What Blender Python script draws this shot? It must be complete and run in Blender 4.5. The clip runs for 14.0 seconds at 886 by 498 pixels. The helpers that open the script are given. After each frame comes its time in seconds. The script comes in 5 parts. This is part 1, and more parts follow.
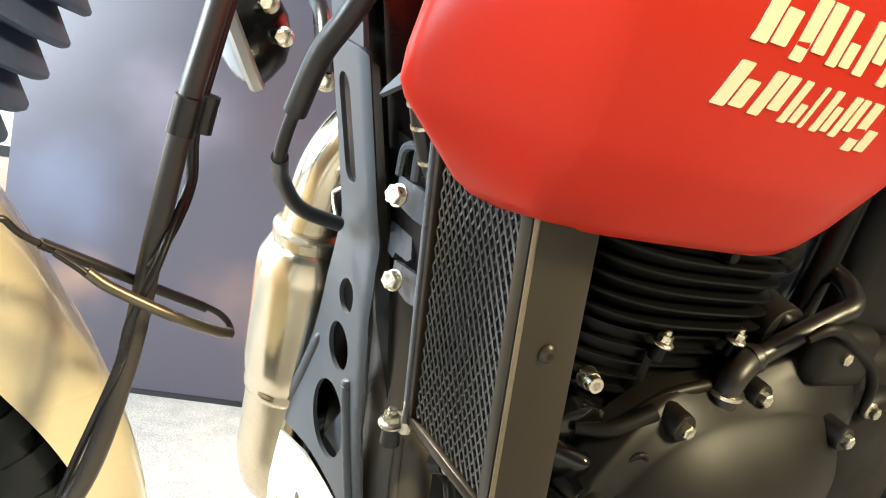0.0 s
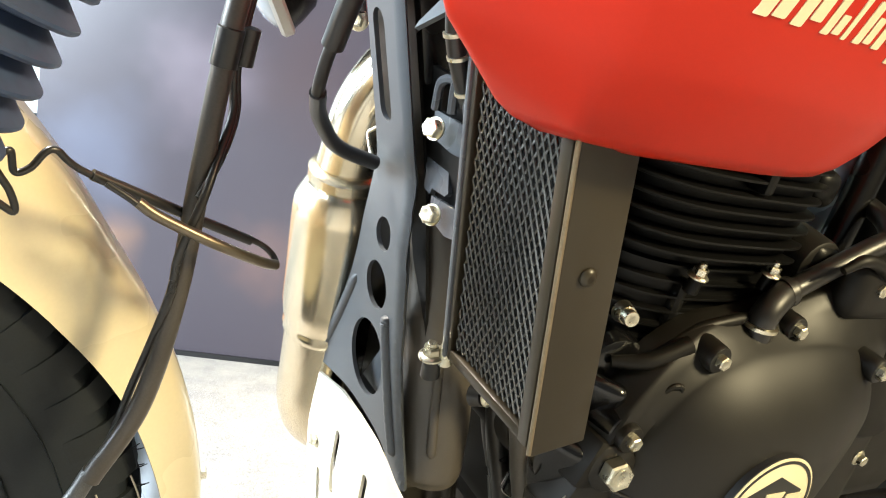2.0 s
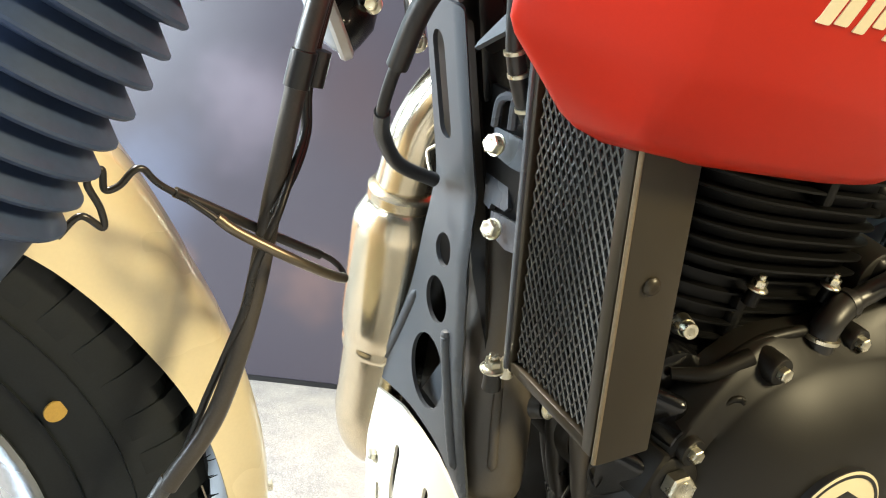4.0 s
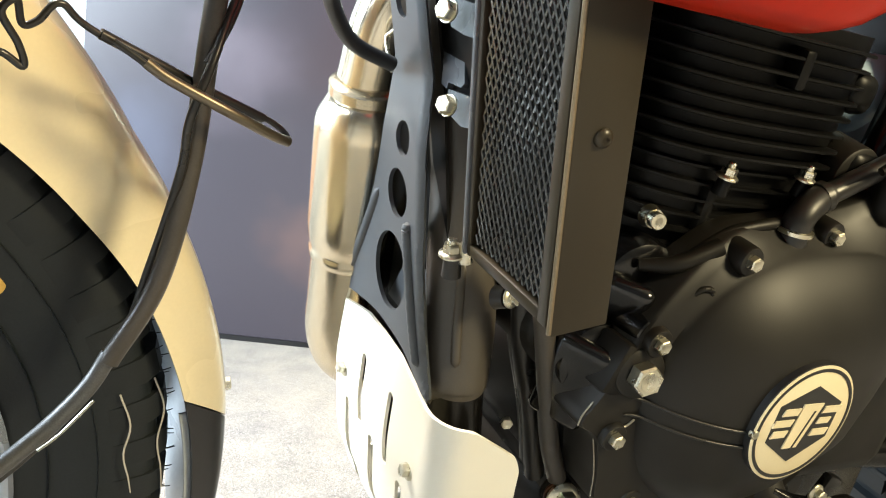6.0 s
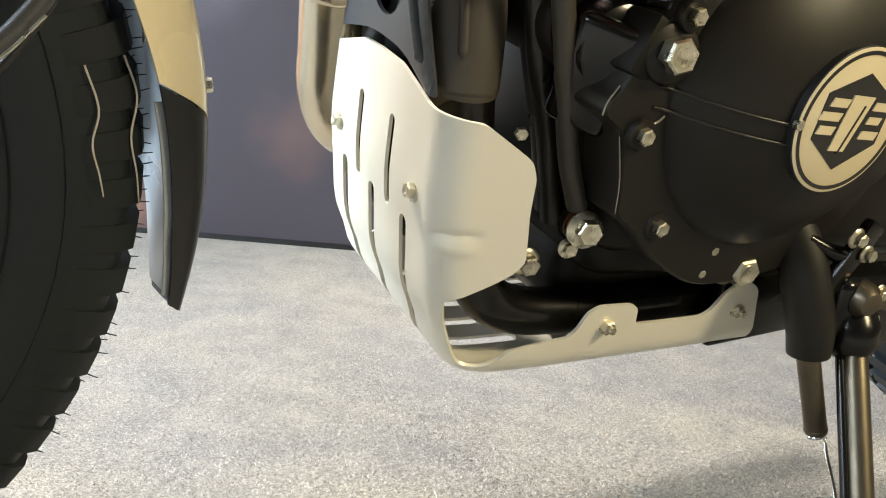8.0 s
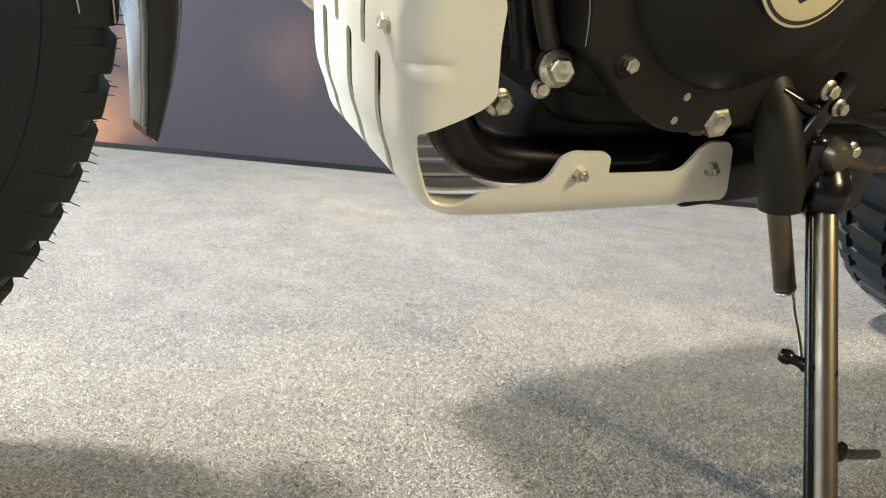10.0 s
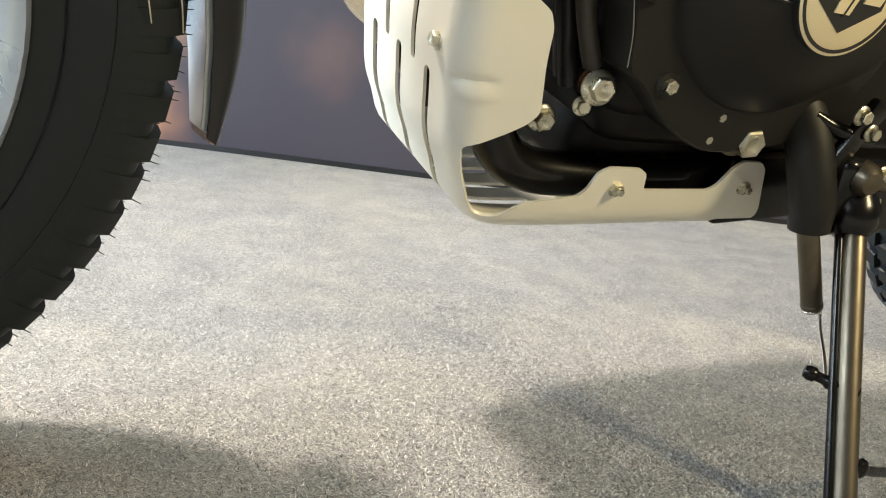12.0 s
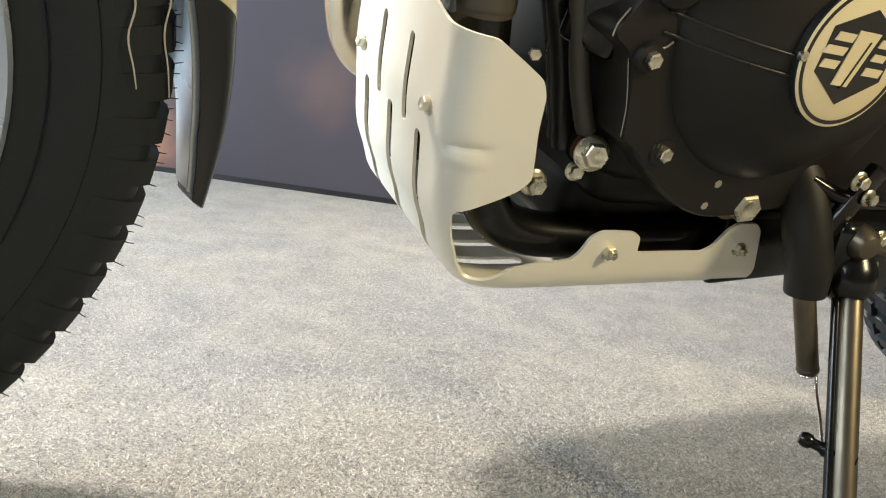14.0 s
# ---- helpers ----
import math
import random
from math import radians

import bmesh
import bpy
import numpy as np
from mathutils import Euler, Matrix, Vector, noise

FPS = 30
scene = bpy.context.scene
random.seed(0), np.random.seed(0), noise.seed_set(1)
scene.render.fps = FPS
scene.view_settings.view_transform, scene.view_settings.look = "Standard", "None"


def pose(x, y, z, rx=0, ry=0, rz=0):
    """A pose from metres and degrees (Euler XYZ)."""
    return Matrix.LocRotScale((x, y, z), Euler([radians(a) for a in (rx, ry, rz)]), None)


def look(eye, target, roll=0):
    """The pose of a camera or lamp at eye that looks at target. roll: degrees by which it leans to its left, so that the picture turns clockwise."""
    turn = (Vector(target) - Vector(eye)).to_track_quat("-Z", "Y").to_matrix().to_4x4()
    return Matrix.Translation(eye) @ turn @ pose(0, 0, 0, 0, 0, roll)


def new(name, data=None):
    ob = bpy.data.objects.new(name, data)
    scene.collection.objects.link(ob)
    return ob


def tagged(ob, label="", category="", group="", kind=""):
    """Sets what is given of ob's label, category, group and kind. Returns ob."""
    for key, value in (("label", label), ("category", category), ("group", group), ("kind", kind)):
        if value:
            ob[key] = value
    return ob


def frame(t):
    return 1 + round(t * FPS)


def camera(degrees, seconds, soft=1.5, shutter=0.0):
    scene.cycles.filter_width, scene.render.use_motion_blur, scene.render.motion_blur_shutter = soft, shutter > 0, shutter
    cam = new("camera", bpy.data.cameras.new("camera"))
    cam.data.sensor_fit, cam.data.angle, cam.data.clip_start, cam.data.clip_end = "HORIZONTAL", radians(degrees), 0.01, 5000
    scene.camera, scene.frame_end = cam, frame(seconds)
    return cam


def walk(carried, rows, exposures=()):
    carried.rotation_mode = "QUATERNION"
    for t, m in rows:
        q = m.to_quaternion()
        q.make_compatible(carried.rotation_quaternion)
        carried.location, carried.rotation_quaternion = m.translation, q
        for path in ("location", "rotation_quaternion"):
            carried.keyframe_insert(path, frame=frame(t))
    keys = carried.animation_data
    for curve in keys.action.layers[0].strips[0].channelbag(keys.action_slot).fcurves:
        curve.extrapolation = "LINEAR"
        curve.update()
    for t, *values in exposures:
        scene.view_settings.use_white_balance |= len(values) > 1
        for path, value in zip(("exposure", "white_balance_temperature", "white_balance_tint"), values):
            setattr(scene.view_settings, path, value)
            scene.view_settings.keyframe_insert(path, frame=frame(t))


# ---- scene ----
from mathutils.bvhtree import BVHTree

cam = camera(56.4, 14.0, soft=1.1)
METRES, EYE, TILT, LEAN, TURN = 0.52, 0.63, -4.6, -8.65, -33.0
ROWS = [
    (0.0, 0.0, 0.0, 0.0, 0.0, 0.0, -0.0),
    (0.5, 0.0118, -0.0006, -0.0168, 0.24, -0.33, 0.52),
    (1.0, 0.0068, 0.005, -0.0465, 0.99, -1.49, 1.23),
    (1.5, -0.0033, 0.0017, -0.0686, 1.13, -2.65, 1.24),
    (2.0, -0.0176, -0.0113, -0.0317, 1.46, -2.51, 1.13),
    (4.5, -0.0358, -0.0385, -0.053, 4.58, -0.63, 1.96),
    (5.0, -0.0056, -0.0321, -0.0819, 4.48, -1.12, 1.82),
    (5.5, 0.0105, -0.0253, -0.1083, 4.46, -1.66, 1.97),
    (6.0, 0.0065, -0.0021, -0.157, 4.48, -2.01, 2.26),
    (6.5, -0.0449, 0.0493, -0.2676, 4.39, -2.11, 3.0),
    (7.0, -0.057, 0.0745, -0.3296, 4.25, -2.93, 2.98),
    (7.5, -0.051, 0.0788, -0.3759, 4.29, -3.84, 3.23),
    (8.0, -0.0277, 0.0867, -0.4684, 4.22, -4.96, 3.51),
    (8.5, -0.015, 0.0893, -0.5425, 4.14, -6.72, 4.1),
    (9.0, -0.0066, 0.085, -0.6058, 4.13, -7.88, 3.74),
    (11.5, -0.0065, 0.0056, -0.6041, 5.86, -8.17, 1.43),
    (12.0, -0.0131, 0.0018, -0.5968, 6.38, -8.12, 1.1),
    (12.5, -0.0107, 0.0081, -0.5827, 6.52, -7.96, 0.78),
    (13.0, -0.0135, 0.0134, -0.5651, 6.5, -7.75, 0.72),
    (13.5, -0.0171, 0.0143, -0.5524, 6.44, -7.33, 0.52),
    (14.0, -0.0041, 0.0322, -0.537, 6.33, -6.91, 0.43),
]
walk(cam, [(t, pose(0, 0, EYE, TILT, LEAN, TURN) @ pose(METRES * x, METRES * y, METRES * z, 90 + pitch, roll, yaw)) for t, x, y, z, yaw, pitch, roll in ROWS],
     exposures=[(0.0, 0.30), (2.0, 0.34), (4.5, -0.02), (5.0, -0.08), (6.0, 0.04), (6.5, 0.04), (7.0, -0.63), (7.5, -0.67), (8.0, -0.58), (9.0, -0.58), (14.0, -0.61)])

# ---- light: showroom hall, unseen lamps: cool in front, warm behind the viewer and overhead ----
world = bpy.data.worlds.new("world")
scene.world = world
world.use_nodes = True
world.node_tree.nodes["Background"].inputs[0].default_value = (0.8, 0.9, 1.0, 1)
world.node_tree.nodes["Background"].inputs[1].default_value = 0.12


def lamp(name, eye, target, size, watts, colour):
    data = bpy.data.lights.new(name, "AREA")
    data.shape, data.size, data.size_y, data.energy, data.color = "RECTANGLE", size[0], size[1], watts, colour
    ob = new(name, data)
    ob.matrix_world = look(eye, target)
    return ob


# Unseen area lamp for the cool frontal light; no window is built here.
lamp("front_cool_light", (-2.75, 1.05, 1.25), (0.25, 0.55, 0.50), (4.0, 1.4), 690, (0.77, 0.90, 1.0))
lamp("lamp_warm", (1.85, -2.3, 2.15), (0.45, 0.4, 0.45), (0.7, 0.6), 162, (1.0, 0.84, 0.50))
spot = new("ceiling_spot", bpy.data.lights.new("ceiling_spot", "SPOT"))
spot.data.energy, spot.data.color, spot.data.shadow_soft_size = 860, (1.0, 0.91, 0.79), 0.17
spot.data.spot_size, spot.data.spot_blend = radians(66), 0.85
spot.matrix_world = look((-0.64, 1.33, 2.72), (0.55, 0.42, 0.0))

# ---- materials ----
MATS = {}


def mat(name, colour, rough=0.5, metal=0.0, grain=0.0, scale=200.0, stain=0.0, stain_scale=6.0, rough_var=0.1, bump=0.0, coat=0.0, stretch=None, tint=None, spec=0.5):
    """A surface with variation at two scales: fine grain and broad stains."""
    if name in MATS:
        return MATS[name]
    m = bpy.data.materials.new(name)
    m.use_nodes = True
    nt = m.node_tree
    n, l = nt.nodes, nt.links
    p = n["Principled BSDF"]
    p.inputs["Roughness"].default_value = rough
    p.inputs["Metallic"].default_value = metal
    p.inputs["Specular IOR Level"].default_value = spec
    p.inputs["Coat Weight"].default_value = coat
    p.inputs["Coat Roughness"].default_value = 0.15
    tc = n.new("ShaderNodeTexCoord")
    mp = n.new("ShaderNodeMapping")
    l.new(tc.outputs["Object"], mp.inputs[0])
    if stretch:
        mp.inputs["Scale"].default_value = stretch
    fine = n.new("ShaderNodeTexNoise")
    fine.inputs["Scale"].default_value, fine.inputs["Detail"].default_value = scale, 4
    broad = n.new("ShaderNodeTexNoise")
    broad.inputs["Scale"].default_value, broad.inputs["Detail"].default_value = stain_scale, 3
    l.new(mp.outputs[0], fine.inputs["Vector"])
    l.new(tc.outputs["Object"], broad.inputs["Vector"])
    mix1 = n.new("ShaderNodeMix")
    mix1.data_type = "RGBA"
    mix1.inputs[6].default_value = (*[max(0, c * (1 - grain)) for c in colour], 1)
    mix1.inputs[7].default_value = (*[c * (1 + grain) for c in colour], 1)
    l.new(fine.outputs["Fac"], mix1.inputs[0])
    mix2 = n.new("ShaderNodeMix")
    mix2.data_type = "RGBA"
    mix2.blend_type = "MIX"
    ramp = n.new("ShaderNodeMapRange")
    ramp.inputs[1].default_value, ramp.inputs[2].default_value, ramp.inputs[3].default_value, ramp.inputs[4].default_value = 0.42, 0.75, 0.0, stain
    l.new(broad.outputs["Fac"], ramp.inputs[0])
    l.new(ramp.outputs[0], mix2.inputs[0])
    l.new(mix1.outputs[2], mix2.inputs[6])
    mix2.inputs[7].default_value = (*(tint or [c * 0.45 for c in colour]), 1)
    l.new(mix2.outputs[2], p.inputs["Base Color"])
    rr = n.new("ShaderNodeMapRange")
    rr.inputs[1].default_value, rr.inputs[2].default_value = 0.3, 0.7
    rr.inputs[3].default_value, rr.inputs[4].default_value = max(0.03, rough - rough_var), min(1, rough + rough_var)
    l.new(broad.outputs["Fac"], rr.inputs[0])
    l.new(rr.outputs[0], p.inputs["Roughness"])
    if bump:
        b = n.new("ShaderNodeBump")
        b.inputs["Strength"].default_value, b.inputs["Distance"].default_value = 0.6, bump
        l.new(fine.outputs["Fac"], b.inputs["Height"])
        l.new(b.outputs[0], p.inputs["Normal"])
    MATS[name] = m
    return m


RED = mat("red_tank_paint", (0.47, 0.019, 0.006), 0.38, 0.0, 0.04, 900, 0.1, 5, 0.03, 0.00002, tint=(0.41, 0.016, 0.005), spec=0.24)
CREAM = mat("cream_decal", (0.74, 0.64, 0.42), 0.45, 0.0, 0.05, 600, 0.1)
BEIGE = mat("beige_mudguard_paint", (0.79, 0.68, 0.44), 0.28, 0.0, 0.04, 500, 0.12, 9, 0.05, coat=0.4)
ENGINE = mat("black_engine_paint", (0.0060, 0.0050, 0.0034), 0.50, 0.0, 0.3, 1400, 0.3, 14, 0.07, 0.00006, spec=0.26)
COVERPAINT = mat("satin_cover_paint", (0.0065, 0.0054, 0.0036), 0.47, 0.0, 0.3, 1400, 0.35, 9, 0.09, 0.00006, spec=0.40)
FINS = mat("black_fin_paint", (0.004, 0.004, 0.004), 0.40, 0.0, 0.3, 1200, 0.3, 20, 0.08, 0.00005, spec=0.17)
COOLER = mat("cooler_frame_paint", (0.029, 0.022, 0.012), 0.38, 0.1, 0.3, 1500, 0.2, 12, 0.08, 0.00004, spec=0.4)
MESH = mat("cooler_mesh_wire", (0.17, 0.168, 0.16), 0.24, 0.8, 0.3, 900, 0.2)
CORE = mat("cooler_core", (0.010, 0.010, 0.011), 0.5, 0.3, 0.3, 400)
GUSSET = mat("grey_frame_coat", (0.054, 0.061, 0.070), 0.42, 0.0, 0.12, 1500, 0.2, 10, 0.06, 0.00004)
FRAME = mat("black_frame_coat", (0.0045, 0.0042, 0.004), 0.23, 0.0, 0.3, 1200, 0.25, 12, 0.08, 0.00004, spec=0.4)
STEEL = mat("exhaust_steel", (0.70, 0.63, 0.49), 0.21, 1.0, 0.14, 120, 0.45, 9, 0.06, 0.0, stretch=(1, 1, 0.15), tint=(0.56, 0.45, 0.28))
ALU = mat("blasted_aluminium", (0.86, 0.83, 0.72), 0.44, 0.28, 0.03, 1800, 0.08, 8, 0.06, 0.00003, tint=(0.76, 0.71, 0.59))
ZINC = mat("zinc_bolt", (0.66, 0.63, 0.51), 0.32, 1.0, 0.15, 500, 0.4, 150, 0.1, 0.0, tint=(0.55, 0.5, 0.35))
RUBBER = mat("tyre_rubber", (0.0105, 0.0135, 0.0160), 0.46, 0.0, 0.3, 700, 0.4, 10, 0.1, 0.0001, tint=(0.011, 0.012, 0.0115), spec=0.32)
HOSE = mat("cable_sleeve", (0.016, 0.015, 0.014), 0.34, 0.0, 0.25, 900, 0.3, 30, 0.08, 0.00003)
BRAID = mat("braided_line", (0.10, 0.10, 0.10), 0.4, 0.6, 0.5, 1600, 0.2, 30, 0.1, 0.0001)
BOOT = mat("fork_boot_rubber", (0.032, 0.052, 0.105), 0.48, 0.0, 0.2, 300, 0.3, 20, 0.1, 0.00005)
FLAP = mat("mudflap_plastic", (0.012, 0.012, 0.013), 0.30, 0.0, 0.15, 800, 0.25, 12, 0.06)
INNER_SHEEN = mat("mudguard_inner_sheen", (0.30, 0.33, 0.36), 0.34, 0.0, 0.12, 300, 0.35, 14, 0.08, tint=(0.17, 0.19, 0.21))
BLUEGREY = mat("blue_gap_fill", (0.30, 0.42, 0.55), 0.4, 0.0, 0.1, 500, 0.2, 20)
FOOT_GAP = mat("black_foot_gap", (0.006, 0.006, 0.007), 0.5, 0.0, 0.2, 300)
RIM = mat("polished_rim", (0.46, 0.49, 0.52), 0.26, 1.0, 0.05, 300, 0.2, 10)
# Pale metal for worn casting edges, with their highlights put into the colour.
LIT_EDGE = mat("worn_lit_edge", (0.34, 0.32, 0.27), 0.32, 0.7, 0.3, 700)
GLOSS = mat("gloss_black_casting", (0.004, 0.004, 0.0045), 0.20, 0.0, 0.3, 900, 0.2, 25, 0.06, 0.00004)
# Black hose rubber, lightened to brown because lamplight falls on it.
OILHOSE = mat("lit_hose_rubber", (0.050, 0.043, 0.036), 0.40, 0.0, 0.3, 900, 0.3, 30, 0.08, 0.00003)
CHROME = mat("chrome", (0.8, 0.8, 0.8), 0.12, 1.0, 0.05, 300, 0.1, 10)
BROWNSTEEL = mat("stand_steel", (0.17, 0.143, 0.105), 0.38, 0.90, 0.25, 80, 0.5, 18, 0.08, 0.00003, stretch=(1, 1, 0.2), tint=(0.05, 0.045, 0.04))
COPPER = mat("copper_washer", (0.13, 0.06, 0.035), 0.35, 0.9, 0.1, 300)
YELLOW = mat("yellow_paint_dot", (0.42, 0.27, 0.06), 0.5, 0.0, 0.2, 900)
LENS = mat("clear_lens", (0.30, 0.33, 0.36), 0.10, 0.0, 0.05, 300, 0.1, 30, 0.04, coat=0.6)
BOARD = mat("backdrop_laminate", (0.046, 0.041, 0.055), 0.32, 0.0, 0.08, 700, 0.25, 1.6, 0.06, tint=(0.060, 0.048, 0.058))
PALE = mat("pale_hall_wall", (0.38, 0.42, 0.41), 0.5, 0.0, 0.03, 200, 0.15, 2)
RED_PANEL = mat("reddish_panel", (0.42, 0.24, 0.15), 0.4, 0.0, 0.25, 30, 0.3, 4, 0.08, stretch=(1, 1, 9))
CEIL = mat("ceiling_paint", (0.22, 0.22, 0.22), 0.8, 0.0, 0.05, 120, 0.1, 1)
UNSEEN_DARK = mat("dark_unseen_wall", (0.075, 0.072, 0.070), 0.7, 0.0, 0.08, 120, 0.2, 1)


def paint_glows(m, patches):
    """Paints soft glows and reflections into a material's colour: place, radius, colour and strength."""
    n, l = m.node_tree.nodes, m.node_tree.links
    socket = n["Principled BSDF"].inputs["Base Color"]
    tc = n.new("ShaderNodeTexCoord")
    warp = n.new("ShaderNodeTexNoise")
    warp.inputs["Scale"].default_value = 7
    shift = n.new("ShaderNodeVectorMath")
    shift.operation = "MULTIPLY_ADD"
    shift.inputs[1].default_value = (0.16, 0.16, 0.16)
    l.new(tc.outputs["Object"], warp.inputs["Vector"])
    l.new(warp.outputs["Color"], shift.inputs[0])
    l.new(tc.outputs["Object"], shift.inputs[2])
    for place, radius, colour, strength in patches:
        far = n.new("ShaderNodeVectorMath")
        far.operation = "DISTANCE"
        l.new(shift.outputs[0], far.inputs[0])
        far.inputs[1].default_value = Vector(place) + Vector((0.08, 0.08, 0.08))
        fade = n.new("ShaderNodeMapRange")
        fade.interpolation_type = "SMOOTHSTEP"
        fade.inputs[1].default_value, fade.inputs[2].default_value, fade.inputs[3].default_value, fade.inputs[4].default_value = 0.0, radius, strength, 0.0
        l.new(far.outputs["Value"], fade.inputs[0])
        mixed = n.new("ShaderNodeMix")
        mixed.data_type = "RGBA"
        mixed.inputs[7].default_value = (*colour, 1)
        l.new(fade.outputs[0], mixed.inputs[0])
        l.new(socket.links[0].from_socket, mixed.inputs[6])
        l.new(mixed.outputs[2], socket)


BOARD_AT = pose(0.215, 2.239, 0, 0, 0, -29.3)
paint_glows(BOARD, [(BOARD_AT @ Vector((0.09, 0, 0.05)), 0.17, (0.40, 0.19, 0.11), 1.0), (BOARD_AT @ Vector((0.185, 0, 0.265)), 0.12, (0.22, 0.13, 0.09), 0.7), (BOARD_AT @ Vector((0.566, 0, 0.27)), 0.14, (0.13, 0.08, 0.075), 0.6),
                    (BOARD_AT @ Vector((0.38, 0, 0.70)), 0.20, (0.13, 0.11, 0.14), 0.8), (BOARD_AT @ Vector((0.14, 0, 0.48)), 0.22, (0.09, 0.10, 0.15), 0.7), (BOARD_AT @ Vector((0.62, 0, 0.75)), 0.25, (0.06, 0.04, 0.045), 0.6)])


def carpet_material():
    m = bpy.data.materials.new("carpet")
    m.use_nodes = True
    n, l = m.node_tree.nodes, m.node_tree.links
    p = n["Principled BSDF"]
    p.inputs["Roughness"].default_value = 0.95
    p.inputs["Sheen Weight"].default_value = 0.25
    tc = n.new("ShaderNodeTexCoord")
    fib = n.new("ShaderNodeTexNoise")
    fib.inputs["Scale"].default_value, fib.inputs["Detail"].default_value, fib.inputs["Roughness"].default_value = 420, 4, 0.8
    fib.inputs["Distortion"].default_value = 1.6
    mid = n.new("ShaderNodeTexNoise")
    mid.inputs["Scale"].default_value, mid.inputs["Detail"].default_value = 14, 4
    big = n.new("ShaderNodeTexNoise")
    big.inputs["Scale"].default_value, big.inputs["Detail"].default_value = 3.5, 3
    for t in (fib, mid, big):
        l.new(tc.outputs["Object"], t.inputs["Vector"])
    ramp = n.new("ShaderNodeValToRGB")
    e = ramp.color_ramp.elements
    e[0].position, e[0].color = 0.37, (0.085, 0.083, 0.081, 1)
    e[1].position, e[1].color = 0.62, (0.715, 0.68, 0.63, 1)
    mide = e.new(0.5)
    mide.color = (0.36, 0.341, 0.316, 1)
    l.new(fib.outputs["Fac"], ramp.inputs[0])
    mx = n.new("ShaderNodeMix")
    mx.data_type, mx.blend_type = "RGBA", "MULTIPLY"
    mr = n.new("ShaderNodeValToRGB")
    mr.color_ramp.elements[0].position, mr.color_ramp.elements[0].color = 0.32, (0.72, 0.715, 0.715, 1)
    mr.color_ramp.elements[1].position, mr.color_ramp.elements[1].color = 0.68, (1.0, 0.985, 0.955, 1)
    l.new(mid.outputs["Fac"], mr.inputs[0])
    mx.inputs[0].default_value = 1.0
    l.new(ramp.outputs[0], mx.inputs[6])
    l.new(mr.outputs[0], mx.inputs[7])
    mx2 = n.new("ShaderNodeMix")
    mx2.data_type, mx2.blend_type = "RGBA", "MULTIPLY"
    mr2 = n.new("ShaderNodeValToRGB")
    mr2.color_ramp.elements[0].position, mr2.color_ramp.elements[0].color = 0.35, (0.90, 0.91, 0.94, 1)
    mr2.color_ramp.elements[1].position, mr2.color_ramp.elements[1].color = 0.65, (1.0, 0.98, 0.93, 1)
    l.new(big.outputs["Fac"], mr2.inputs[0])
    mx2.inputs[0].default_value = 1.0
    l.new(mx.outputs[2], mx2.inputs[6])
    l.new(mr2.outputs[0], mx2.inputs[7])
    l.new(mx2.outputs[2], p.inputs["Base Color"])
    b = n.new("ShaderNodeBump")
    b.inputs["Strength"].default_value, b.inputs["Distance"].default_value = 0.9, 0.0025
    l.new(fib.outputs["Fac"], b.inputs["Height"])
    l.new(b.outputs[0], p.inputs["Normal"])
    return m


CARPET = carpet_material()


# ---- mesh helpers ----
def part(name, bm, material, parent, label="", smooth=40):
    """Links a bmesh as one mesh object under a thing or a part."""
    me = bpy.data.meshes.new(name)
    bmesh.ops.recalc_face_normals(bm, faces=bm.faces)
    if smooth:
        for f in bm.faces:
            f.smooth = True
        for e in bm.edges:
            if len(e.link_faces) == 2 and e.calc_face_angle(0) > radians(smooth):
                e.smooth = False
    bm.to_mesh(me)
    bm.free()
    me.materials.append(material)
    ob = new(name, me)
    ob.parent = parent
    if label:
        ob["label"] = label
    return ob


def put_mesh(name, me, parent, m, label=""):
    ob = new(name, me)
    ob.parent = parent
    ob.matrix_basis = m
    if label:
        ob["label"] = label
    return ob


def mesh_of(name, bm, material, smooth=40):
    ob = part(name, bm, material, None, "", smooth)
    me = ob.data
    bpy.data.objects.remove(ob)
    return me


def aim(loc, direction, roll=0.0):
    """A pose whose z axis points along direction."""
    q = Vector(direction).to_track_quat("Z", "Y")
    return Matrix.Translation(loc) @ q.to_matrix().to_4x4() @ Matrix.Rotation(roll, 4, "Z")


def lathe(bm, profile, seg=24, m=Matrix()):
    """A surface of revolution about z, from (radius, height) pairs; ends are closed."""
    rings = []
    for r, z in profile:
        if r < 1e-6:
            rings.append([bm.verts.new(m @ Vector((0, 0, z)))])
        else:
            rings.append([bm.verts.new(m @ Vector((r * math.cos(2 * math.pi * k / seg), r * math.sin(2 * math.pi * k / seg), z))) for k in range(seg)])
    for a, b in zip(rings, rings[1:]):
        for k in range(seg):
            j = (k + 1) % seg
            va = [a[0]] if len(a) == 1 else [a[k], a[j]]
            vb = [b[0]] if len(b) == 1 else [b[j], b[k]]
            if len(va) + len(vb) > 2:
                bm.faces.new(va + vb)
    for ring in (rings[0], rings[-1]):
        if len(ring) > 1:
            bm.faces.new(ring)


def smooth_path(pts, n=8):
    """Catmull-Rom through the points."""
    p = [Vector(q) for q in pts]
    p = [p[0] * 2 - p[1]] + p + [p[-1] * 2 - p[-2]]
    out = []
    for i in range(1, len(p) - 2):
        for k in range(n):
            t = k / n
            a, b, c, d = p[i - 1], p[i], p[i + 1], p[i + 2]
            out.append(0.5 * ((2 * b) + (c - a) * t + (2 * a - 5 * b + 4 * c - d) * t * t + (3 * b - a - 3 * c + d) * t ** 3))
    out.append(p[-2])
    return out


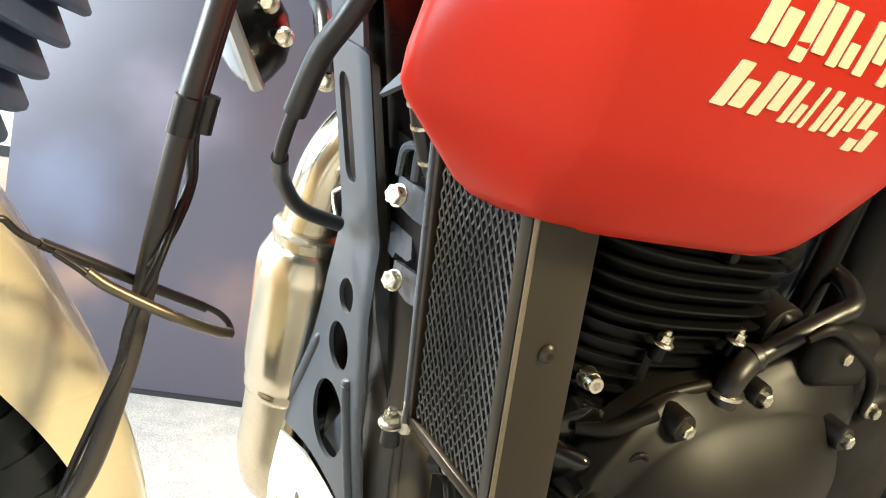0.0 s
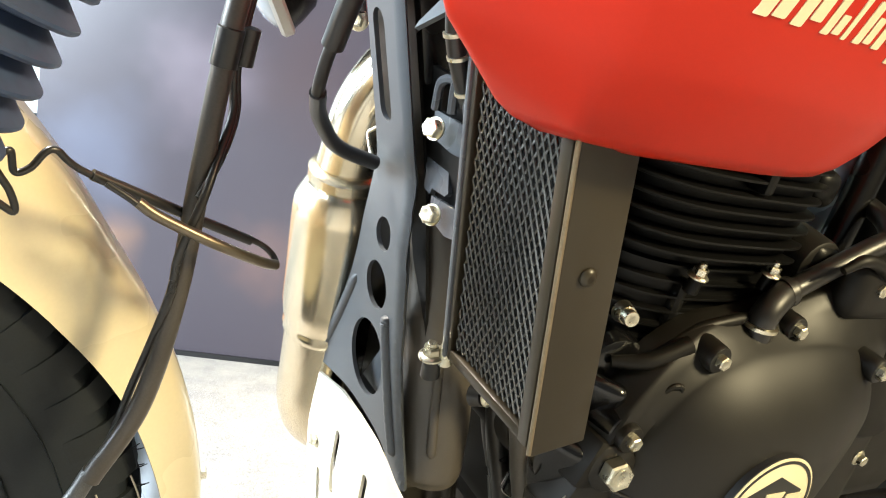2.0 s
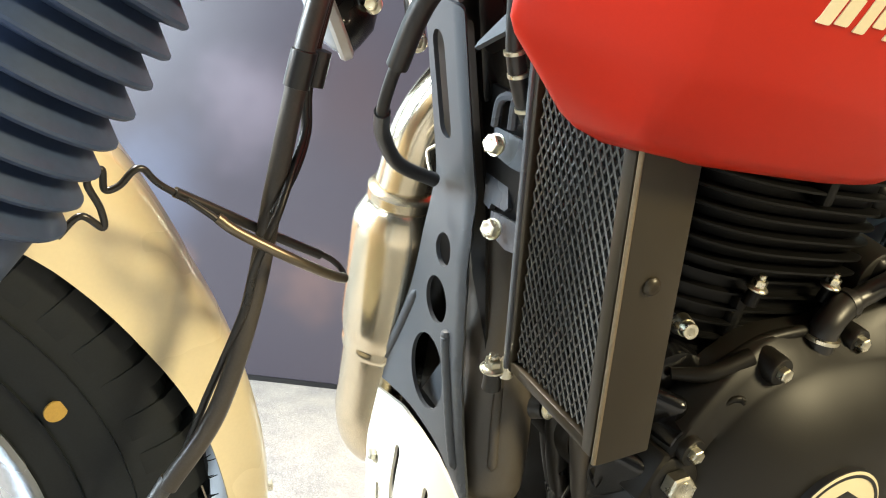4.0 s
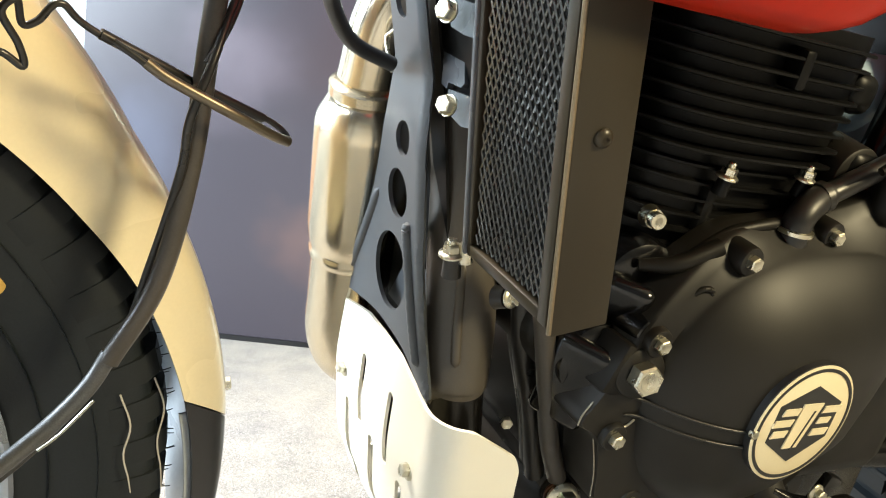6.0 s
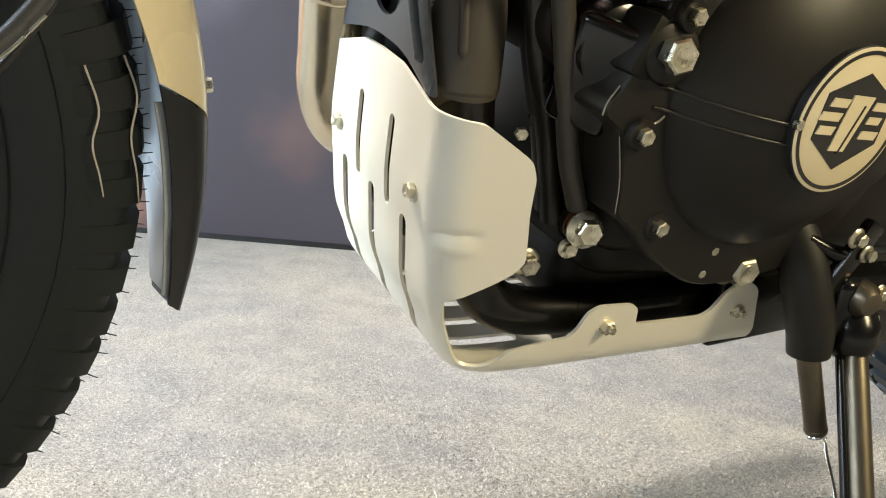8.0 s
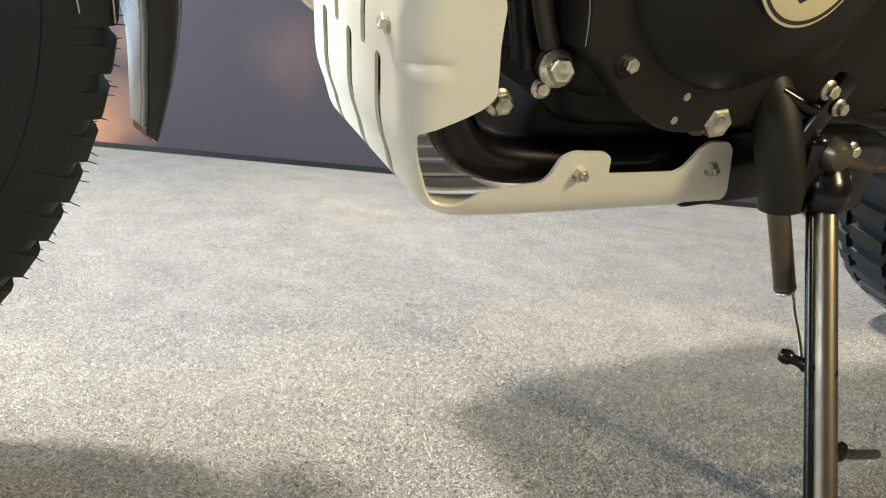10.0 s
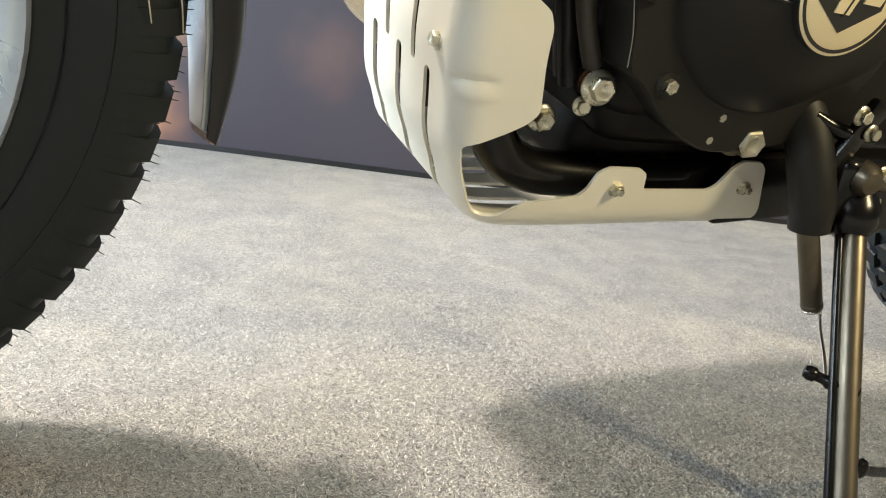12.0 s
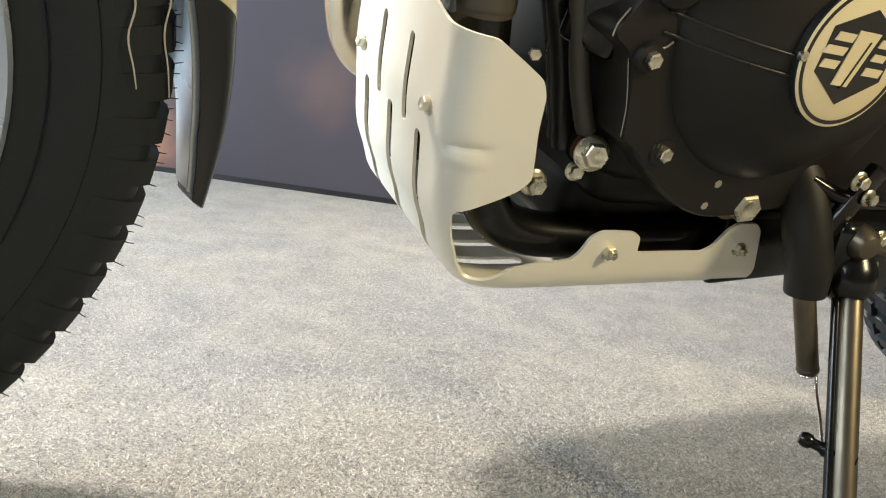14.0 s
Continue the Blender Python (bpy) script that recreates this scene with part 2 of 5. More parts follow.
def tube(bm, pts, r, seg=16, n=8, caps=True):
    """A tube along a smoothed path; r is one radius or one for each point."""
    path = smooth_path(pts, n) if n > 1 else [Vector(q) for q in pts]
    if isinstance(r, (int, float)):
        radii = [r] * len(path)
    else:
        radii = list(np.interp(np.linspace(0, len(r) - 1, len(path)), range(len(r)), r))
    rings, side = [], None
    for i, p in enumerate(path):
        d = (path[min(i + 1, len(path) - 1)] - path[max(i - 1, 0)]).normalized()
        if side is None:
            side = d.orthogonal().normalized()
        side = (side - d * side.dot(d)).normalized()
        up = d.cross(side)
        rings.append([bm.verts.new(p + (side * math.cos(a) + up * math.sin(a)) * radii[i]) for a in (2 * math.pi * k / seg for k in range(seg))])
    for a, b in zip(rings, rings[1:]):
        for k in range(seg):
            j = (k + 1) % seg
            bm.faces.new((a[k], a[j], b[j], b[k]))
    if caps:
        bm.faces.new(rings[0])
        bm.faces.new(rings[-1])


def box(bm, size, m=Matrix(), bevel=0.0, seg=2):
    made = bmesh.ops.create_cube(bm, size=1.0, matrix=m @ Matrix.Diagonal((*size, 1)))
    if bevel:
        edges = {e for v in made["verts"] for e in v.link_edges}
        bmesh.ops.bevel(bm, geom=list(edges), offset=bevel, segments=seg, affect="EDGES", profile=0.5)


def loop_of(bm, pts):
    vs = [bm.verts.new((x, y, 0)) for x, y in pts]
    return [bm.edges.new((vs[i], vs[(i + 1) % len(vs)])) for i in range(len(vs))]


def sheet(outline, holes, cuts_x, cuts_y, place, thick):
    """A flat cut-out with holes, sliced finely, bent by place(x, y) and given thickness."""
    bm = bmesh.new()
    edges = loop_of(bm, outline)
    for h in holes:
        edges += loop_of(bm, h)
    bmesh.ops.triangle_fill(bm, edges=edges, use_beauty=True)
    for axis_no, cuts in ((0, cuts_x), (1, cuts_y)):
        for c in cuts:
            co, no = [0, 0, 0], [0, 0, 0]
            co[axis_no], no[axis_no] = c, 1
            bmesh.ops.bisect_plane(bm, geom=bm.verts[:] + bm.edges[:] + bm.faces[:], plane_co=co, plane_no=no, dist=1e-6)
    bmesh.ops.recalc_face_normals(bm, faces=bm.faces)
    for v in bm.verts:
        v.co = place(v.co.x, v.co.y)
    bmesh.ops.recalc_face_normals(bm, faces=bm.faces)
    bmesh.ops.solidify(bm, geom=bm.faces[:], thickness=thick)
    return bm


def oval(cx, cy, rx, ry, n=28):
    return [(cx + rx * math.cos(2 * math.pi * k / n), cy + ry * math.sin(2 * math.pi * k / n)) for k in range(n)]


def slot(x0, y0, x1, y1, r, n=7):
    """A rounded slot from one end's centre to the other's."""
    d = Vector((x1 - x0, y1 - y0)).normalized()
    a0 = math.atan2(d.y, d.x)
    pts = [(x1 + r * math.cos(a0 - math.pi / 2 + math.pi * k / n), y1 + r * math.sin(a0 - math.pi / 2 + math.pi * k / n)) for k in range(n + 1)]
    pts += [(x0 + r * math.cos(a0 + math.pi / 2 + math.pi * k / n), y0 + r * math.sin(a0 + math.pi / 2 + math.pi * k / n)) for k in range(n + 1)]
    return pts


def rounded(pts, r, n=4):
    """A polygon with its corners rounded by r (one radius or one a corner)."""
    out = []
    for i, p in enumerate(pts):
        rr = r[i] if isinstance(r, (list, tuple)) else r
        p, a, b = Vector(p), Vector(pts[i - 1]), Vector(pts[(i + 1) % len(pts)])
        da, db = (a - p), (b - p)
        k = min(rr, da.length * 0.45, db.length * 0.45)
        p0, p1 = p + da.normalized() * k, p + db.normalized() * k
        for j in range(n + 1):
            t = j / n
            q = p0 * (1 - t) ** 2 + p * 2 * t * (1 - t) + p1 * t * t
            out.append((q.x, q.y))
    return out


BOLTS = {}


def bolt_mesh(kind, af):
    """A hexagon bolt head along z: 'flange', 'plain', 'nut', 'socket' or 'button'."""
    key = (kind, round(af, 4))
    if key in BOLTS:
        return BOLTS[key]
    bm = bmesh.new()
    r, h = af * 0.577, af * 0.55
    if kind in ("flange", "nut", "plain"):
        base = 0.0
        if kind != "plain":
            lathe(bm, [(0, -af * 0.1), (af * 0.82, -af * 0.1), (af * 0.82, af * 0.03), (af * 0.72, af * 0.12), (af * 0.55, af * 0.2), (0, af * 0.2)], 24)
            base = af * 0.15
        lathe(bm, [(0, base), (r, base), (r, base + h - af * 0.08), (r * 0.87, base + h), (0, base + h)], 6)
        if kind == "nut":
            lathe(bm, [(0, base + h), (af * 0.3, base + h), (af * 0.3, base + h + af * 0.3), (af * 0.25, base + h + af * 0.38), (0, base + h + af * 0.38)], 16)
        else:
            lathe(bm, [(r * 0.62, base + h - 0.0001), (r * 0.62, base + h + af * 0.02), (r * 0.5, base + h + af * 0.02), (r * 0.45, base + h + 0.0001), (0, base + h + 0.0001)], 20)
    elif kind == "socket":
        lathe(bm, [(0, 0), (af * 0.75, 0), (af * 0.75, af * 0.8), (af * 0.68, af * 0.9), (af * 0.42, af * 0.9)], 24)
        lathe(bm, [(af * 0.42, af * 0.9), (af * 0.40, af * 0.4), (0, af * 0.4)], 6)
    else:
        lathe(bm, [(0, 0), (af * 0.95, 0), (af * 0.93, af * 0.2), (af * 0.75, af * 0.42), (af * 0.42, af * 0.55), (af * 0.4, af * 0.55)], 24)
        lathe(bm, [(af * 0.4, af * 0.55), (af * 0.38, af * 0.2), (0, af * 0.2)], 6)
    BOLTS[key] = mesh_of("bolt", bm, ZINC if kind != "button" else COOLER, 30)
    return BOLTS[key]


def bolt(parent, loc, direction, af, kind="flange", roll=0.3, name="bolt", label=""):
    return put_mesh(name, bolt_mesh(kind, af), parent, aim(loc, direction, roll), label)


# ---- the hall ----
def slab(name, m, size, material, label, category):
    bm = bmesh.new()
    box(bm, size, m)
    ob = part(name, bm, material, None, "", 0)
    return tagged(ob, label, category, kind="structure")


bm = bmesh.new()
box(bm, (7.0, 7.0, 0.05), pose(0.5, 0.3, -0.025))
tagged(part("floor", bm, CARPET, None, "", 0), "grey flecked needle-felt carpet covering the floor", "carpet", kind="structure")
WALL_TURN = -29.3
# the backdrop board begins at a clean upright edge and runs on behind the motorcycle
slab("backdrop", pose(0.215, 2.239, 0, 0, 0, WALL_TURN) @ pose(2.2, 0.02, 1.25), (4.4, 0.04, 2.5), BOARD, "dark violet-grey laminate backdrop board standing on the carpet", "backdrop")
# Black strip drawn for the shade in the gap under the board.
slab("baseboard", pose(0.215, 2.239, 0, 0, 0, WALL_TURN) @ pose(2.2, -0.004, 0.006), (4.4, 0.008, 0.012), FOOT_GAP, "black strip put in for the dark gap under the backdrop board", "baseboard")
slab("wall_west", pose(0.215, 2.239, 0, 0, 0, WALL_TURN) @ pose(-1.2, 0.30, 1.6), (3.4, 0.06, 2.1), PALE, "pale glossy hall wall beyond the backdrop's edge", "wall")
# Added ribbed panel, put in for a warm glow low by the backdrop's edge.
bm = bmesh.new()
box(bm, (3.4, 0.05, 0.52), pose(0.215, 2.239, 0, 0, 0, WALL_TURN) @ pose(-1.2, 0.27, 0.26))
for i in range(64):
    box(bm, (3.4, 0.004, 0.0045), pose(0.215, 2.239, 0, 0, 0, WALL_TURN) @ pose(-1.2, 0.244, 0.012 + 0.0075 * i))
tagged(part("wall_panel", bm, RED_PANEL, None, "", 0), "reddish brown ribbed panel added for the warm glow by the backdrop's edge", "wall panel", kind="structure")
# Unseen walls and ceiling close the hall; their dark tones cut bounced light.
slab("wall_south", pose(0.5, -3.2, 1.4), (7, 0.1, 2.8), UNSEEN_DARK, "unseen hall wall behind the viewer, darkened to cut reflections", "wall")
slab("wall_east", pose(4.0, 0.3, 1.4), (0.1, 7, 2.8), UNSEEN_DARK, "unseen hall wall, darkened to cut reflections", "wall")
slab("wall_far", pose(-3.0, 0.3, 1.4), (0.1, 7, 2.8), CEIL, "unseen hall wall, toned down to cut bounced light", "wall")
slab("ceiling", pose(0.5, 0.3, 2.85), (7.2, 7.2, 0.06), CEIL, "unseen hall ceiling, toned down to cut bounced light", "ceiling")

# ---- the motorcycle: x runs to its rear, y to its right side, z up its own frame ----
BIKE_POSE = pose(0, 0.62, 0, 16.0, 0, 0)
bike = tagged(new("motorcycle"), "red and black roadster motorcycle leaning on its side stand", "motorcycle")
bike.matrix_basis = BIKE_POSE
WHEEL = BIKE_POSE.inverted() @ pose(-0.213, 0.515, 0.32, 16.2, 0, 7.4)
WHEEL3 = WHEEL.to_3x3()


# -- fuel tank: stacked plans, a lobe on each side of the frame --
def tank():
    levels = [(0.694, 0.207, -0.180, 0), (0.699, 0.190, -0.1955, 0), (0.704, 0.181, -0.199, 0), (0.718, 0.165, -0.2065, 0), (0.731, 0.150, -0.213, 0), (0.737, 0.1462, -0.2155, 0),
              (0.748, 0.1455, -0.218, 0), (0.765, 0.147, -0.2222, 0), (0.79, 0.153, -0.2242, 0), (0.82, 0.163, -0.222, 0), (0.85, 0.178, -0.214, 0), (0.90, 0.21, -0.19, 0)]
    bm = bmesh.new()
    rings = []
    for w, nose, side, _ in levels:
        k = side / -0.2225
        ridge_u = max(0.198 - max(0, w - 0.74) * 0.12, nose + 0.022)
        rv = -0.2105 * k

        def mixed(f, g):
            return (nose + f * (ridge_u - nose), -0.158 + g * (rv + 0.158))

        half = [(0.36, -0.02), (0.345, -0.08), (0.30, -0.120), (0.25, -0.131), (nose + 0.050, -0.138), (nose + 0.017, -0.1465), (nose + 0.004, -0.1545), (nose, -0.161), mixed(0.10, 0.25),
                mixed(0.42, 0.56), mixed(0.80, 0.88), (ridge_u, rv), (ridge_u + 0.010, rv + (side - rv) * 0.26), (0.245, side + 0.002), (0.30, side), (0.36, side + 0.001),
                (0.42, side + 0.008), (0.50, side + 0.028), (0.58, side + 0.065), (0.66, side + 0.11)]
        pts = smooth_path([(u, v, 0) for u, v in half], 4)
        left = [(p.x, p.y) for p in pts]
        ring = left + [(u if u > 0.36 else 0.36 - (0.36 - u) * 0.2, -v) for u, v in reversed(left)]
        vs = []
        for u, v in ring:
            lift = 7.5 * max(0.0, u - 0.330) ** 2
            vs.append(bm.verts.new((u, v, w + min(lift, 0.12) * max(0, 1 - (w - 0.694) / 0.20))))
        rings.append(vs)
    n = len(rings[0])
    for a, b in zip(rings, rings[1:]):
        for k in range(n):
            j = (k + 1) % n
            bm.faces.new((a[k], a[j], b[j], b[k]))
    bm.faces.new(rings[0])
    bm.faces.new(rings[-1])
    return part("fuel_tank", bm, RED, bike, "satin red fuel tank with cream side marks", 60)


TANK = tank()
TANK_SKIN = BVHTree.FromPolygons([v.co for v in TANK.data.vertices], [p.vertices for p in TANK.data.polygons])


# plain slanted blocks in place of the lettering
def badge_block(pts):
    bm = bmesh.new()
    skin = [TANK_SKIN.ray_cast(Vector((u, -0.5, w)), Vector((0, 1, 0)))[0] for u, w in pts]
    front = [bm.verts.new(p - Vector((0, 0.0006, 0))) for p in skin]
    back = [bm.verts.new(p + Vector((0, 0.002, 0))) for p in skin]
    bm.faces.new(front)
    for i in range(len(pts)):
        j = (i + 1) % len(pts)
        bm.faces.new((front[i], front[j], back[j], back[i]))
    part("side_mark", bm, CREAM, TANK, "plain cream raised block", 0)


MARKS = [(0.2395, 0.7865, 0.0215, (0.021, 0.020, 0.017, 0.018, 0.016), (0.0, -0.0022, 0.0, 0.0, -0.001)), (0.2355, 0.7620, 0.0175, (0.0185, 0.017, 0.0125, 0.0075, 0.0125, 0.0135, 0.019), (0.0, 0.0, 0.0, 0.0, 0.0, 0.0, -0.004))]
for u0, w0, h, widths, drops in MARKS:
    u = u0
    for i, (wd, drop) in enumerate(zip(widths, drops)):
        lo, hi = w0 + drop, w0 + h
        g = wd * 0.36
        lean = 0.0055

        def slanted(x0, x1, y0, y1):
            a, b = lean * (y0 - lo) / (hi - lo), lean * (y1 - lo) / (hi - lo)
            badge_block(rounded([(x0 + a, y0), (x1 + a, y0), (x1 + b, y1), (x0 + b, y1)], 0.0008, 2))

        slanted(u, u + g, lo, hi)
        if wd > 0.010:
            tall = (0.62, 0.80, 0.45, 0.70)[i % 4] * (hi - lo)
            up = hi - tall if i % 2 else lo + 0.001
            slanted(u + g + 0.0012, u + wd * 0.80, up, up + tall)
        u += wd

# -- frame: the folded gusset plate with its holes, and the tubes behind it --
GUSSET_W = [0.40, 0.42, 0.525, 0.575, 0.62, 0.72, 0.80]
GUSSET_U = [0.268, 0.265, 0.250, 0.241, 0.236, 0.200, 0.171]


def gusset_u(w):
    return float(np.interp(w, GUSSET_W, GUSSET_U))


def gusset():
    c = -0.006
    fold = 0.012

    def place(x, w):
        # the left hand edge of the plate rolls back into a round tube
        edge = float(np.interp(w, [0.42, 0.432, 0.451, 0.481, 0.510, 0.534, 0.576, 0.615, 0.72], [-0.069, -0.064, -0.055, -0.044, -0.035, -0.032, -0.027, -0.023, -0.022]))
        fold, most = 0.0055, 1.3
        u = gusset_u(w)
        if x >= edge:
            return Vector((u, x, w))
        a = (edge - x) / fold
        if a < most:
            return Vector((u + fold * (1 - math.cos(a)), edge - fold * math.sin(a), w))
        rest = edge - x - fold * most
        return Vector((u + fold * (1 - math.cos(most)) + rest * math.sin(most), edge - fold * math.sin(most) - rest * math.cos(most), w))

    outline = rounded([(0.093, 0.424), (0.038, 0.525), (0.019, 0.612), (0.0165, 0.7285), (-0.027, 0.7285), (-0.028, 0.62), (-0.032, 0.576), (-0.037, 0.534), (-0.0395, 0.510), (-0.0485, 0.481), (-0.0595, 0.451), (-0.0685, 0.432), (-0.0725, 0.421), (-0.062, 0.4235), (-0.030, 0.438), (0.02, 0.440), (0.06, 0.432)],
                      [0.004, 0.05, 0.06, 0.004, 0.004, 0.03, 0.02, 0.02, 0.02, 0.02, 0.01, 0.006, 0.003, 0.006, 0.03, 0.03, 0.02])
    holes = [slot(0.001, 0.655, 0.002, 0.703, 0.0078), oval(-0.0045, 0.575, 0.0105, 0.0112), oval(-0.001, 0.537, 0.0155, 0.0165), oval(0.001, 0.480, 0.0255, 0.0275)]
    ys = [0.43 + 0.012 * i for i in range(25)]
    xs = [-0.142 + 0.0035 * i for i in range(36)]
    bm = sheet(outline, holes, xs, ys, place, 0.003)
    return part("frame_gusset", bm, GUSSET, bike, "grey folded frame gusset with round holes and a slot", 35)


GUS = gusset()


def weld(name, pts, r, material, parent):
    bm = bmesh.new()
    n = 2 * len(pts)
    tube(bm, pts, [r * 0.3, r * 0.9] + [r * (1.0 if k % 2 else 0.88) for k in range(4 * n)] + [r * 0.9, r * 0.3], 12, 14)
    return part(name, bm, material, parent)


weld("weld_bead", [(gusset_u(0.526) - 0.002, 0.031, 0.528), (gusset_u(0.48) - 0.0022, 0.056, 0.478), (gusset_u(0.43) - 0.002, 0.081, 0.435)], 0.0044, GUSSET, GUS)
weld("weld_bead", [(gusset_u(0.525) - 0.0026, -0.020, 0.524), (gusset_u(0.508) - 0.0026, -0.024, 0.508), (gusset_u(0.463) - 0.0026, -0.042, 0.463), (gusset_u(0.436) - 0.0026, -0.055, 0.437)], 0.0046, GUSSET, GUS)
# Black sheet behind the holes puts in the dark of the frame's inside.
bm = bmesh.new()
back = [(0.072, 0.405), (0.055, 0.525), (0.046, 0.61), (0.042, 0.72), (-0.022, 0.72), (-0.024, 0.61), (-0.040, 0.525), (-0.068, 0.405)]
deep = {0.405: 0.016, 0.525: 0.016, 0.61: 0.012, 0.72: 0.009}
fr_, bk_ = [bm.verts.new((gusset_u(w) + deep[w], v, w)) for v, w in back], [bm.verts.new((gusset_u(w) + deep[w] + 0.002, v, w)) for v, w in back]
bm.faces.new(fr_)
bm.faces.new(bk_)
for i in range(len(back)):
    bm.faces.new((fr_[i], fr_[i - 1], bk_[i - 1], bk_[i]))
part("hole_dark_sheet", bm, FINS, GUS, "black sheet put behind the holes for the dark inside of the frame", 0)

# Added plate for the lighter, lit patch inside the large hole.
bm = bmesh.new()
cross = [(0.275, 0.000, 0.492), (0.281, 0.028, 0.447), (0.281, -0.035, 0.447), (0.275, -0.030, 0.492)]
fr_, bk_ = [bm.verts.new((u - 0.010, v, w)) for u, v, w in cross], [bm.verts.new((u - 0.008, v, w)) for u, v, w in cross]
bm.faces.new(fr_)
bm.faces.new(bk_)
for i in range(4):
    bm.faces.new((fr_[i], fr_[i - 1], bk_[i - 1], bk_[i]))
part("hole_lit_plate", bm, GUSSET, GUS, "slanted grey plate added in the hole for the lit patch inside", 0)
bm = bmesh.new()
tube(bm, [(0.2910, -0.051, 0.440), (0.2925, -0.055, 0.42), (0.304, -0.064, 0.36), (0.318, -0.07, 0.31), (0.35, -0.072, 0.278), (0.42, -0.072, 0.272), (0.55, -0.072, 0.28), (0.66, -0.072, 0.30)],
     [0.0205, 0.0200, 0.0185, 0.0175, 0.0175, 0.0175, 0.0175, 0.0175], 24, 8)
DOWN = part("down_tube", bm, FRAME, bike, "black frame down tube running on under the engine")
bm = bmesh.new()
tube(bm, [(0.268, 0.002, 0.64), (0.277, -0.006, 0.59), (0.284, -0.018, 0.55), (0.2865, -0.032, 0.505), (0.289, -0.046, 0.465), (0.2905, -0.0530, 0.428), (0.2907, -0.0535, 0.424)], [0.0235, 0.0235, 0.0235, 0.0235, 0.0235, 0.0235, 0.0222], 32, 8)
# The frame's grey coat; brown from warm lamplight is mixed into its colour.
SLEEVECOAT = mat("warm_lit_coat", (0.066, 0.058, 0.048), 0.36, 0.0, 0.2, 1200, 0.25, 12, 0.08, 0.00004)
part("tube_sleeve", bm, SLEEVECOAT, DOWN, "satin sleeve round the frame tube, its warm-lit brown put into the colour")
weld("weld_bead", [(0.277, -0.049, 0.512), (0.2755, -0.062, 0.478), (0.2775, -0.071, 0.446)], 0.0036, SLEEVECOAT, DOWN)
bm = bmesh.new()
tube(bm, [(0.285, 0.004, 0.61), (0.293, 0.026, 0.55), (0.297, 0.054, 0.465), (0.2985, 0.0615, 0.424)], 0.0262, 28, 8)
part("tube_sleeve", bm, FRAME, DOWN, "satin black sleeve round the frame tube")
bm = bmesh.new()
tube(bm, [(0.295, 0.05, 0.46), (0.306, 0.066, 0.36), (0.318, 0.07, 0.31), (0.35, 0.072, 0.278), (0.42, 0.072, 0.272), (0.55, 0.072, 0.28), (0.66, 0.072, 0.30)], 0.0175, 16, 8)
part("cradle_tube", bm, FRAME, bike, "black lower frame tube")
bm = bmesh.new()
lathe(bm, [(0.026, -0.03), (0.026, 0.0), (0.033, 0.004), (0.033, 0.02), (0.026, 0.022), (0.026, 0.2)], 28, aim((0.195, -0.004, 0.87), (-0.32, 0, 0.95)))
part("steering_head", bm, FRAME, bike, "black steering head tube")

# Added black boxes fill the dark space beside the gusset.
bm = bmesh.new()
box(bm, (0.04, 0.21, 0.16), pose(0.285, 0.020, 0.790, 0, -10, 0), 0.012, 2)
box(bm, (0.03, 0.10, 0.13), pose(0.290, -0.040, 0.690, 0, -14, 0), 0.010, 2)
part("dark_filler", bm, FINS, bike, "black filler boxes for the dark space behind the frame plate")

# -- oil cooler: side case, mesh guard in a rim, screws and mounting brackets --
CT, CB = Vector((0.2165, 0, 0.715)), Vector((0.2575, 0, 0.5315))  # the face's top and foot
CDOWN = (CB - CT).normalized()
CIN = Vector((-CDOWN.z, 0, CDOWN.x))
if CIN.x < 0:
    CIN = -CIN
COOL_LEN = (CB - CT).length


def cool(v, s, d):
    """A place on the cooler: v across, s down the face from its top, d into its depth."""
    return CT + CDOWN * s + CIN * d + Vector((0, v, 0))


def cool_box(bm, v0, v1, s0, s1, d0, d1, bevel=0.0):
    c = (cool(v0, s0, d0) + cool(v1, s1, d1)) / 2
    m = Matrix((( CIN.x, 0, CDOWN.x, c.x), (0, 1, 0, c.y), (CIN.z, 0, CDOWN.z, c.z), (0, 0, 0, 1)))
    box(bm, (d1 - d0, abs(v1 - v0), s1 - s0), m, bevel)


V0, V1 = -0.172, -0.080
# Paler than the cooler: the rail's lit edge is put into the colour.
RAIL = mat("lit_rail_grey", (0.11, 0.12, 0.135), 0.3, 0.0, 0.2, 900, 0.2, 30, 0.06)
bm = bmesh.new()
cool_box(bm, V0, V0 + 0.0035, 0, COOL_LEN + 0.004, 0.0, 0.0345, 0.0012)
COOL = part("oil_cooler", bm, COOLER, bike, "dark bronze-black oil cooler with an expanded mesh guard", 35)
for name, args in (("side_rail", (V1 - 0.002, V1 + 0.0015, 0, COOL_LEN, -0.003, 0.03, 0.001)), ("bottom_rail", (V0 + 0.0032, V1 - 0.003, COOL_LEN - 0.003, COOL_LEN + 0.002, 0.001, 0.034, 0.001)),
                   ("guard_rim", (V0 + 0.0032, V0 + 0.012, 0, COOL_LEN, -0.0015, 0.004, 0.0012)), ("guard_rim", (V1 - 0.0065, V1 - 0.002, 0, COOL_LEN, -0.0015, 0.004, 0.0012)),
                   ("guard_rim", (V0 + 0.010, V1 - 0.005, COOL_LEN - 0.008, COOL_LEN - 0.0005, -0.0015, 0.004, 0.0012))):
    bm = bmesh.new()
    cool_box(bm, *args)
    part(name, bm, RAIL if name == "side_rail" else COOLER, COOL, "", 35)
bm = bmesh.new()
cool_box(bm, V0 + 0.004, V1 - 0.003, 0, COOL_LEN - 0.003, 0.012, 0.03)
part("core", bm, CORE, COOL, "black core behind the guard", 0)
